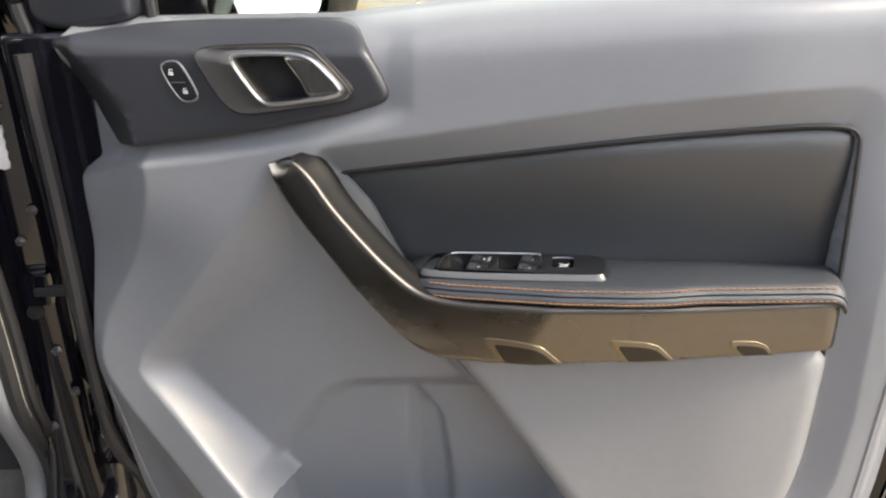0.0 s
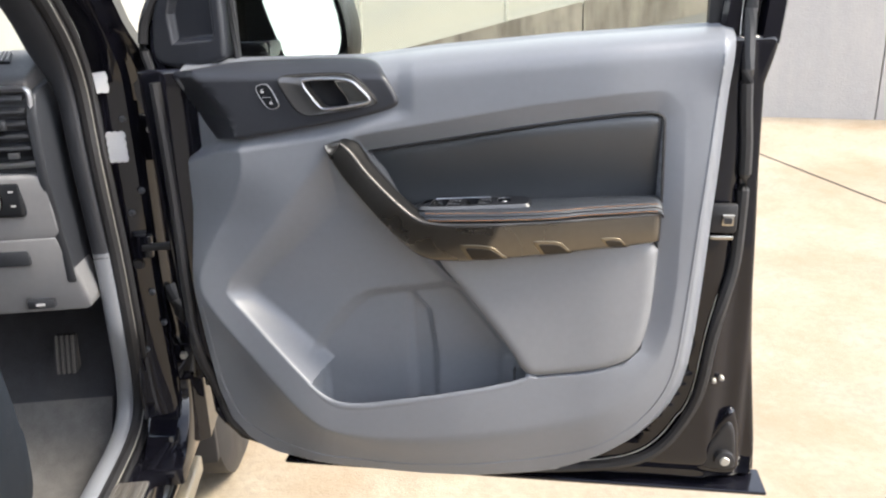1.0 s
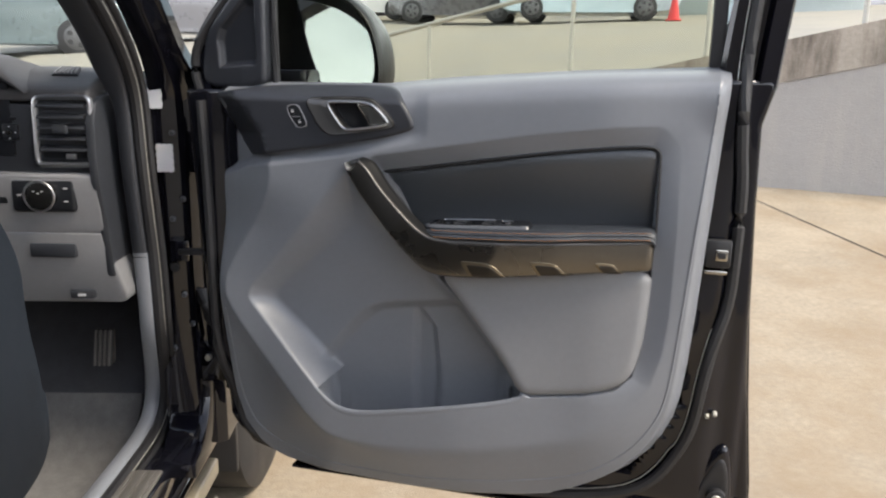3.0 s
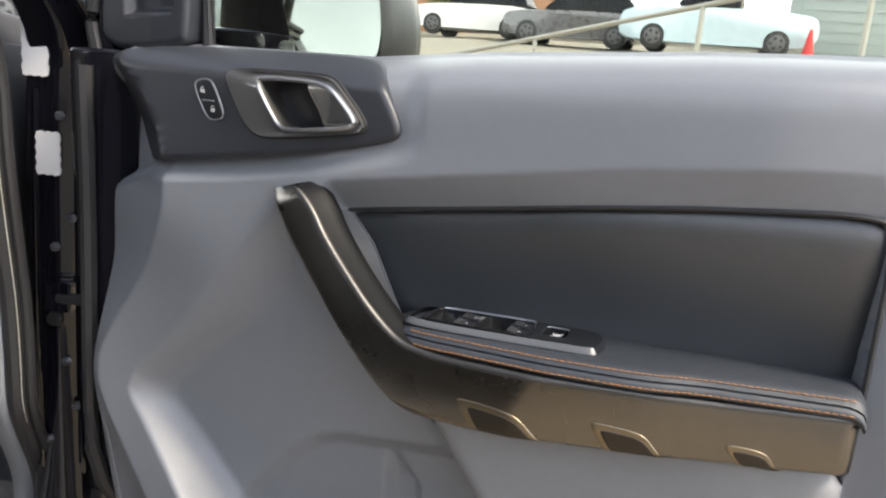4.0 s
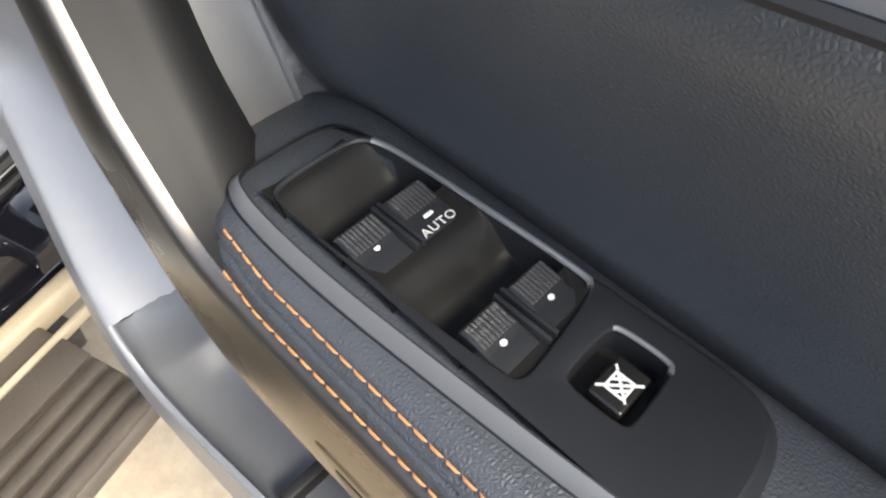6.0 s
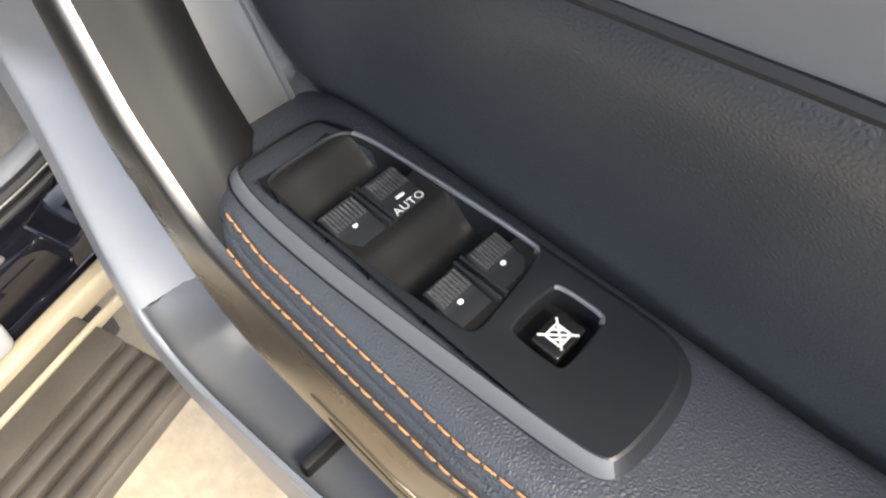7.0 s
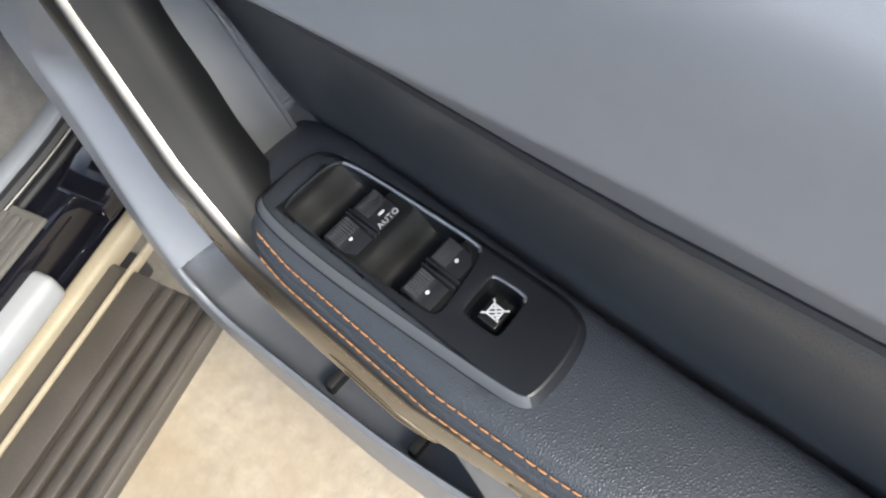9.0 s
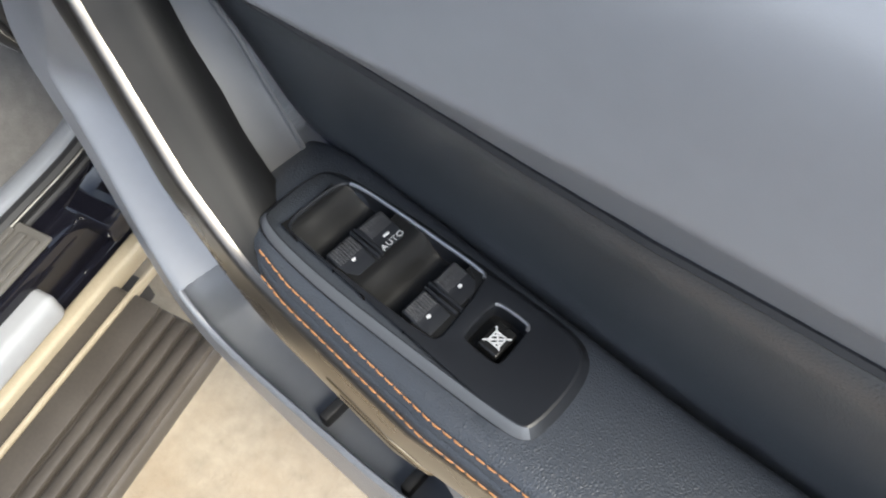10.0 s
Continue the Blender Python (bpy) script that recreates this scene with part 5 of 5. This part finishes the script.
# rest of the truck's flank: rear door, tray and rear wheel
part("middle_pillar", block_uv((1.18, 0.03, 0.42), (1.30, 0.16, 1.80), 0.02, 3), PAINT, truck, "glossy black middle pillar")
rear = part("rear_door", extrude(chaikin(V2((1.27, 0.46), (1.26, 1.20), (1.30, 1.27), (2.28, 1.27), (2.36, 1.20), (2.34, 0.80), (2.10, 0.55), (1.95, 0.46)), 1), uz, -0.01, 0.06, 0.012, 2), PAINT, truck, "closed glossy black rear door")
part("rear_window", extrude([(1.34, 1.28), (1.40, 1.74), (1.95, 1.72), (2.26, 1.30)], uz, 0.05, 0.07), SWITCH_GLOSS, rear, "dark rear door window")
part("door_handle", block_uv((1.36, -0.045, 1.05), (1.54, -0.015, 1.09), 0.012, 3), CHROME, rear)
part("tray_side", extrude(chaikin(V2((2.40, 0.52), (2.40, 1.24), (3.95, 1.24), (4.02, 1.18), (4.02, 0.60), (3.72, 0.56), (3.55, 0.86), (3.30, 0.96), (3.02, 0.88), (2.82, 0.56)), 1), uz, -0.01, 0.06, 0.012, 2), PAINT, truck, "glossy black tray side")
rw = part("rear_wheel", tube([cw(3.25, 0.02, 0.30), cw(3.25, 0.04, 0.30), cw(3.25, 0.26, 0.30), cw(3.25, 0.28, 0.30)], [0.36, 0.40, 0.40, 0.36], 40), RUBBER, truck, "rear tyre")
part("rim", tube([cw(3.25, 0.015, 0.30), cw(3.25, 0.035, 0.30)], [0.22, 0.24], 32), STEEL, rw)
part("roof_rear", extrude([(1.3, 1.86), (1.3, 1.82), (1.95, 1.78), (2.38, 1.28), (2.42, 1.30), (1.98, 1.83)], uz, 0.16, 1.50, 0.01), PAINT, truck, "black rear of the cab")
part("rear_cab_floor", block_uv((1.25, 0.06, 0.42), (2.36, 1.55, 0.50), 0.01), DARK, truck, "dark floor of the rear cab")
part("tray_floor", block_uv((2.40, 0.06, 0.56), (4.00, 1.55, 0.62), 0.01), PAINT, truck, "black tray floor")
part("tray_front", block_uv((2.40, 0.06, 0.60), (2.45, 1.55, 1.24), 0.01), PAINT, truck, "black tray headboard")
part("tailgate", block_uv((3.96, 0.06, 0.60), (4.02, 1.55, 1.22), 0.015, 2), PAINT, truck, "black tailgate")
part("far_flank", extrude([(-1.45, 0.60), (-1.40, 1.09), (-0.35, 1.18), (1.25, 1.22), (4.00, 1.24), (4.02, 0.60), (2.0, 0.46), (-0.4, 0.46)], uz, 1.55, 1.61, 0.012, 2), PAINT, truck, "glossy black far flank")
for u in (-0.86, 3.25):
    part("far_wheel", tube([cw(u, 1.36, 0.30), cw(u, 1.38, 0.30), cw(u, 1.62, 0.30), cw(u, 1.64, 0.30)], [0.36, 0.40, 0.40, 0.36], 32), RUBBER, truck, "tyre on the far side")
# running board
board = thing("running_board", cw(0.15, -0.05, 0.30), "ribbed dark running board below the doorway", "running board")
part("deck", block_uv((0.088, -0.168, 0.285), (1.50, 0.062, 0.325), 0.012, 3), STEP, board, "worn dark step deck")
part("edge_strip", block_uv((-0.15, 0.040, 0.300), (1.50, 0.068, 0.345), 0.007, 3), TAN_EDGE, board, "pale cream inner edge")
part("edge_strip", block_uv((0.020, -0.004, 0.318), (1.50, 0.004, 0.340), 0.003, 2), TAN_EDGE, board, "pale cream ridge")
part("tread_pad", block_uv((0.092, -0.054, 0.322), (1.49, -0.006, 0.336), 0.003, 2), STEP, board)
for i in range(4):
    v = -0.164 + 0.027 * i
    part("tread_rib", block_uv((0.094 + 0.003 * (3 - i), v, 0.320), (1.48, v + 0.018, 0.339), 0.005, 2), STEP, board)
for u in (0.05, 1.15):
    part("bracket", block_uv((u, 0.02, 0.24), (u + 0.05, 0.30, 0.292), 0.006), DARK, board)
part("underbody", block_uv((-0.10, 0.26, 0.10), (1.40, 1.50, 0.30), 0.02), DARK, truck, "dark chassis underside")

# ---- cabin things ----
mat_ob = part("floor_mat", extrude([(0.42, 0.336), (-0.098, 0.336), (-0.200, 0.492), (-0.190, 0.4985), (-0.118, 0.387), (-0.098, 0.362), (-0.078, 0.351), (-0.05, 0.347), (0.42, 0.347)], uz, 0.235, 0.62), FLOORMAT, label="dark grey carpet floor mat in the footwell", category="floor mat")
dash = thing("dashboard", cw(0.0, 0.5, 0.8), "grey and black truck dashboard with a silver-ringed side vent", "dashboard")
part("dash_side", extrude(chaikin(V2((-0.55, 1.24), (-0.10, 1.262), (0.06, 1.25), (0.11, 1.23), (0.115, 1.10), (0.10, 1.02), (0.06, 0.83), (-0.40, 0.80)), 1), uz, 0.165, 0.185, 0.006), DASH_DARK, dash, "dark dash end cap")
part("dash_top", extrude(chaikin(V2((-0.38, 1.10), (-0.345, 1.175), (-0.22, 1.28), (-0.10, 1.304), (0.0, 1.2985), (0.05, 1.280), (0.088, 1.266), (0.104, 1.252), (0.100, 1.236), (0.0, 1.20)), 2), uz, 0.176, 1.50, 0.008, 3), DASH_TOP, dash, "stitched dark dash top")
HOOD = chaikin(V2((-0.25, 1.275), (-0.05, 1.325), (0.10, 1.335), (0.125, 1.318), (0.11, 1.28), (-0.20, 1.24)), 2)
rows = []
for v, s in ((0.292, 0.15), (0.318, 0.45), (0.350, 0.80), (0.40, 1.0), (0.60, 1.05), (0.66, 0.8), (0.70, 0.2)):
    rows.append([cw(p.x, v, 1.245 + (p.y - 1.245) * s) for p in HOOD])
part("cluster_hood", sheet(rows, True, True), DASH_TOP, dash, "hooded instrument binnacle", sharp=60)
part("upper_face", extrude([(0.08, 1.235), (0.098, 1.23), (0.092, 1.098), (0.07, 1.098)], uz, 0.172, 1.50, 0.003), DASH_DARK, dash, "dark upper fascia")
part("cluster_face", block_uv((0.092, 0.330, 1.13), (0.098, 0.62, 1.275), 0.004), SWITCH, dash, "black instrument face")
part("mid_face", extrude(chaikin(V2((0.02, 1.100), (0.105, 1.098), (0.112, 1.085), (0.098, 1.00), (0.085, 0.96), (0.02, 0.95)), 1), uz, 0.170, 1.50, 0.006, 3), DASH, dash, "grey dash mid panel")
LOWF = [(0.95, 0.975), (0.180, 0.975), (0.176, 0.96), (0.150, 0.838), (0.152, 0.822), (0.165, 0.815), (0.95, 0.812)]
part("lower_face", extrude(LOWF, lambda a, b, h: cw(h - 0.25 * (0.975 - b), a, b), 0.0, 0.092, 0.006, 3), DASH, dash, "grey lower knee panel")
vent = part("side_vent", block_uv((0.085, 0.182, 1.125), (0.094, 0.280, 1.243), 0.003), SWITCH, dash, "black louvred side vent with a silver ring")
ringp = resample(chaikin(V2((0.176, 1.128), (0.178, 1.117), (0.190, 1.114), (0.275, 1.113), (0.285, 1.116), (0.286, 1.128), (0.283, 1.230), (0.280, 1.242), (0.268, 1.245), (0.188, 1.246), (0.177, 1.244), (0.175, 1.232)), 1), 60)
part("vent_ring", tube([cw(0.100, p.x, p.y) for p in ringp], 0.0060, 8, True, up=(0.27, -0.963, 0.01)), SILVER, vent, "silver vent surround")
for i in range(5):
    z = 1.145 + 0.021 * i
    part("vent_slat", extrude([(0.094, z), (0.112, z - 0.004), (0.112, z - 0.001), (0.094, z + 0.008)], uz, 0.186, 0.276), DASH_DARK, vent)
part("vent_tab", block_uv((0.108, 0.218, 1.176), (0.119, 0.246, 1.193), 0.003), DASH_DARK, vent, "vent adjuster tab")
part("thumb_wheel", block_uv((0.104, 0.208, 1.126), (0.111, 0.226, 1.136), 0.001), SILVER, vent)
ls = part("light_switch_panel", block_uv((0.098, 0.216, 1.020), (0.1115, 0.342, 1.086), 0.008, 3), SWITCH, dash, "black headlamp switch panel")
part("rotary_knob", tube([cw(0.106, 0.280, 1.054), cw(0.126, 0.280, 1.054), cw(0.128, 0.280, 1.054)], [0.030, 0.028, 0.023], 32), SWITCH_GLOSS, ls, "round headlamp knob")
part("knob_ring", tube([cw(0.1245, 0.280 + 0.0288 * math.cos(a * math.tau / 32), 1.054 + 0.0288 * math.sin(a * math.tau / 32)) for a in range(32)], 0.0026, 6, True, up=(0.27, -0.963, 0.01)), SILVER, ls, "chrome ring")
for v, z in ((0.234, 1.068), (0.234, 1.042), (0.325, 1.054)):
    part("dial_mark", block_uv((0.1110, v - 0.004, z - 0.0015), (0.1122, v + 0.004, z + 0.0015), 0), PRINT, ls)
for v, z in ((0.280, 1.060), (0.272, 1.064), (0.288, 1.064)):
    part("knob_mark", block_uv((0.1276, v - 0.0022, z - 0.001), (0.1287, v + 0.0022, z + 0.001), 0), PRINT, ls)
mj = part("mirror_adjuster", block_uv((0.094, 0.318, 1.160), (0.104, 0.350, 1.192), 0.004, 2), SWITCH, dash, "square mirror adjuster pad")
part("pad_ring", block_uv((0.103, 0.329, 1.171), (0.107, 0.339, 1.181), 0.002), SWITCH_GLOSS, mj)
for v, z in ((0.334, 1.1875), (0.334, 1.1645), (0.3225, 1.176), (0.3455, 1.176)):
    part("arrow_mark", block_uv((0.1035, v - 0.0014, z - 0.0014), (0.1046, v + 0.0014, z + 0.0014), 0.0004, 1), PRINT, mj, "small white arrow mark")
part("dim_button", block_uv((0.094, 0.322, 1.199), (0.102, 0.334, 1.206), 0.002), SWITCH, dash)
part("start_pad", block_uv((0.098, 0.352, 1.035), (0.106, 0.385, 1.068), 0.003), SWITCH, dash)
dv = part("demister_vent", extrude([(0.221, 0.040), (0.272, 0.040), (0.270, 0.0), (0.231, 0.0)], lambda a, b, h: cw(b, a, h + 1.2985 - 0.36 * b), -0.004, 0.0035), SWITCH, dash, "black demister outlet")
for i in range(6):
    part("demister_slat", extrude([(0.226 + 0.008 * i, 0.038), (0.229 + 0.008 * i, 0.038), (0.235 + 0.0065 * i, 0.002), (0.232 + 0.0065 * i, 0.002)], lambda a, b, h: cw(b, a, h + 1.2985 - 0.36 * b), 0.0, 0.0065), DASH, dv)
part("coin_tray", block_uv((0.060, 0.235, 0.920), (0.0885, 0.330, 0.952), 0.006), DASH_DARK, dash, "small recessed tray")
part("bonnet_release", block_uv((0.050, 0.215, 0.828), (0.070, 0.265, 0.846), 0.003), DASH_DARK, dash, "bonnet release latch")
part("release_mark", block_uv((0.069, 0.232, 0.834), (0.0712, 0.248, 0.839), 0), PRINT, dash)
pedal = part("accelerator_pedal", extrude([(-0.13, 0.612), (-0.10, 0.606), (-0.125, 0.69), (-0.14, 0.69)], uz, 0.266, 0.312, 0.005), RUBBER, label="ribbed black accelerator pedal in the footwell", category="pedal")
for i in range(4):
    part("pedal_rib", extrude([(-0.101, 0.609), (-0.096, 0.609), (-0.120, 0.69), (-0.125, 0.69)], uz, 0.270 + 0.011 * i, 0.275 + 0.011 * i), SCUFF, pedal)

seat = thing("driver_seat", cw(0.7, 0.4, 0.43), "charcoal fabric driver's seat with bolstered sides", "seat")


def cushion(profile, v0, v1, bulge, name, label):
    rows = []
    for i in range(15):
        k = i / 14
        s = math.sqrt(max(0, 1 - (2 * k - 1) ** 6)) * 0.10 + 0.90
        side = bulge * (abs(2 * k - 1) ** 3)
        c = sum(profile, Vector((0, 0))) / len(profile)
        rows.append([cw(SLIDE + c.x + (p.x - c.x) * s - side * 0.5, v0 + (v1 - v0) * k, c.y + (p.y - c.y) * s + side) for p in profile])
    ob = part(name, sheet(rows, True, True), SEAT, seat, label, sharp=60)
    for i in (2, 12):
        part("piping", tube(rows[i], 0.0045, 6, True), SEAM, ob, "lighter piping along the bolster")


SLIDE = -0.05
cushion(chaikin(V2((0.52, 0.62), (0.505, 0.74), (0.52, 0.78), (0.60, 0.80), (0.98, 0.77), (1.02, 0.60)), 3), 0.13, 0.65, 0.035, "seat_cushion", "bolstered seat cushion")
cushion(chaikin(V2((0.53, 0.62), (0.53, 0.80), (0.56, 0.93), (0.555, 1.03), (0.63, 1.14), (0.76, 1.30), (0.92, 1.46), (1.05, 1.46), (1.08, 1.1), (1.05, 0.66)), 4), 0.11, 0.64, 0.0, "backrest", "bolstered seat back")
part("seat_base", block_uv((0.50, 0.20, 0.34), (1.0, 0.62, 0.63), 0.02, 2), DASH_DARK, seat, "dark plastic seat base")

# ---- parked vehicles and distance ----
ALLOY = material("dull_alloy", (0.11, 0.11, 0.115), 0.5, metal=0.6, vary=0.1)


def parked_car(name, at, yaw, paint, label, tall=1.0, length=4.4, ute=False):
    car = thing(name, at, label, "car", "parked cars")
    m = Matrix.Translation(at) @ Matrix.Rotation(radians(yaw), 4, "Z")

    def put(a, b, h):
        return m @ Vector((a * length / 4.4, h, b))

    lower = chaikin(V2((-2.2, 0.36), (-2.2, 0.80), (-2.05, 0.98), (-1.0, 1.06), (1.35, 1.02), (2.1, 0.92), (2.2, 0.70), (2.18, 0.30), (1.75, 0.22), (-1.8, 0.22)), 2)
    rows = []
    for h, s in ((-0.86, 0.96), (-0.80, 0.995), (-0.4, 1.0), (0.4, 1.0), (0.80, 0.995), (0.86, 0.96)):
        rows.append([put(p.x * s, 0.30 + (p.y - 0.30) * s * tall, h) for p in lower])
    part("body", sheet(rows, True, True), paint, car, sharp=50)
    top = 1.03 + 0.52 * tall
    cabin = V2((-1.95 if not ute else -0.6, 1.02 * tall), (-1.55 if not ute else -0.45, top), (0.35, top), (1.05, 1.00 * tall))
    rows = []
    for h, s in ((-0.80, 0.0), (-0.66, 1.0), (0.66, 1.0), (0.80, 0.0)):
        rows.append([put(p.x, p.y, h) if s else put(p.x, 1.0 * tall, h) for p in chaikin(cabin, 1)])
    part("glasshouse", sheet(rows, True, True), SWITCH_GLOSS, car, "dark windows", sharp=30)
    part("roof", extrude([(-1.5 if not ute else -0.4, top), (0.3, top), (0.2, top + 0.05), (-1.4 if not ute else -0.35, top + 0.05)], put, -0.62, 0.62, 0.02), paint, car)
    for a in (-1.35, 1.38):
        for h in (-0.80, 0.80):
            s = math.copysign(0.1, h)
            w = part("wheel", tube([put(a, 0.34, h - s), put(a, 0.34, h - s * 0.9), put(a, 0.34, h + s * 0.5), put(a, 0.34, h + s * 0.7)], [0.30, 0.35, 0.35, 0.29], 28), RUBBER, car, "dark tyre")
            part("rim", tube([put(a, 0.34, h + s * 0.6), put(a, 0.34, h + s * 0.78)], [0.235, 0.20], 20), ALLOY, w, "grey alloy rim")
            for q in range(5):
                an = q * math.tau / 5
                part("spoke_gap", tube([put(a + 0.13 * math.cos(an), 0.34 + 0.13 * math.sin(an), h + s * 0.70), put(a + 0.13 * math.cos(an), 0.34 + 0.13 * math.sin(an), h + s * 0.80)], 0.045, 8), RUBBER, w)
    for h in (-0.62, 0.62):
        part("headlight", extrude([(2.02, 0.72), (2.19, 0.70), (2.17, 0.80), (2.05, 0.86)], put, h - 0.16, h + 0.16, 0.02), LABEL, car, "clear headlight")
    return car


SILVERBLUE = material("silver_blue_paint", (0.13, 0.165, 0.175), 0.3, metal=0.4, vary=0.05, coat=0.6)
DARKGREY = material("dark_grey_paint", (0.11, 0.11, 0.12), 0.3, metal=0.3, vary=0.05, coat=0.6)
PALEBLUE = material("pale_blue_paint", (0.45, 0.56, 0.62), 0.3, vary=0.05, coat=0.6)


def on_drive(x, y):
    return (x, y, drive_z(x, y - wall_y(x)))


parked_car("parked_suv", on_drive(-11.12, 10.69), 41, SILVERBLUE, "blue-grey off-roader parked on the driveway", 1.12, 4.7)
parked_car("parked_suv", on_drive(-10.14, 13.98), 41, DARKGREY, "dark grey off-roader parked on the driveway", 1.12, 4.7)
parked_car("parked_ute", on_drive(-1.6, 22.6), 184, PALEBLUE, "pale blue ute parked on the driveway", 1.15, 5.0, True)
parked_car("parked_sedan", on_drive(-5.6, 23.4), 182, DARKGREY, "small dark sedan parked on the driveway", 0.95, 4.2)
parked_car("parked_sedan", on_drive(-9.2, 24.6), 182, LABEL, "small white sedan parked on the driveway", 0.95, 4.2)
RED = material("red_plastic", (0.55, 0.03, 0.03), 0.5)
BRICK = material("brown_brickwork", (0.36, 0.20, 0.12), 0.85, vary=0.15, scale=3, grain=0.4, grain_scale=30)
SHEETING = material("grey_green_sheeting", (0.30, 0.34, 0.33), 0.6, vary=0.1, scale=2)
PALE = material("pale_lilac_render", (0.55, 0.54, 0.58), 0.8, vary=0.06, scale=1)
LEAF = material("shrub_leaf", (0.06, 0.10, 0.035), 0.6, vary=0.4, scale=5)
cone = thing("traffic_cone", on_drive(0.75, 21.6), "red traffic cone on the driveway", "traffic cone")
c0 = Vector(on_drive(0.75, 21.6))
part("cone_body", tube([c0 + Vector((0, 0, 0.03)), c0 + Vector((0, 0, 0.75))], [0.16, 0.035], 16), RED, cone)
part("cone_foot", block(c0 - Vector((0.2, 0.2, 0)), c0 + Vector((0.2, 0.2, 0.04)), 0.01), RED, cone)


def building(name, x0, x1, y, z0, z1, mat, label, bays, gap_mat):
    b = thing(name, ((x0 + x1) / 2, y, z0), label, "building")
    part("wall", block((x0, y, z0 - 1), (x1, y + 6, z1), 0.02), mat, b)
    part("roof", block((x0 - 0.3, y - 0.4, z1), (x1 + 0.3, y + 6.3, z1 + 0.25), 0.04), SHEETING, b, "grey-green sheet roof")
    w = (x1 - x0) / bays
    for i in range(bays):
        bay = part("bay_door", block((x0 + w * i + 0.35, y - 0.06, z0 - 0.2), (x0 + w * (i + 1) - 0.35, y + 0.05, z0 + 2.4), 0.02), gap_mat, b, "ribbed bay door")
        for k in range(8):
            part("door_rib", block((x0 + w * i + 0.35, y - 0.09, z0 + 0.3 * k), (x0 + w * (i + 1) - 0.35, y - 0.06, z0 + 0.3 * k + 0.04), 0), gap_mat, bay)


building("brick_building", -20, -8.5, 33, 3.4, 8.0, BRICK, "brown brick building beyond the driveway", 4, BRICK)
building("rendered_building", -60, -22, 26, 2.0, 7.0, PALE, "long pale rendered building at the far side", 9, PALE)
building("metal_shed", 0.2, 6.4, 26, 2.9, 6.6, SHEETING, "grey-green ribbed metal shed with bay doors", 2, SHEETING)
building("rendered_building", 7, 44, 31, 3.0, 8.0, PALE, "pale lilac rendered building", 9, PALE)
shrub = thing("shrub", on_drive(-11.2, 27), "leafy green shrub at the edge of the driveway", "shrub")
s0 = Vector(on_drive(-11.2, 27))
part("stem", tube([s0, s0 + Vector((0.05, 0, 0.5)), s0 + Vector((-0.1, 0.1, 1.2))], [0.06, 0.05, 0.02], 8), STAINED, shrub)
rng = random.Random(4)
bm = bmesh.new()
for i in range(900):
    d = Vector((rng.gauss(0, 1), rng.gauss(0, 1), rng.gauss(0, 0.8))).normalized() * rng.uniform(0.3, 1.0)
    p = s0 + Vector((d.x * 1.2, d.y * 1.2, 1.1 + d.z * 1.0 + 0.2 * math.sin(d.x * 5)))
    a, b2 = Vector((rng.uniform(-1, 1), rng.uniform(-1, 1), rng.uniform(-1, 1))).normalized() * 0.11, Vector((rng.uniform(-1, 1), rng.uniform(-1, 1), rng.uniform(-1, 1))).normalized() * 0.05
    bm.faces.new([bm.verts.new(p + v) for v in (-a, b2, a, -b2)])
tagged(part("crown", bm, LEAF, shrub), kind="stuff")
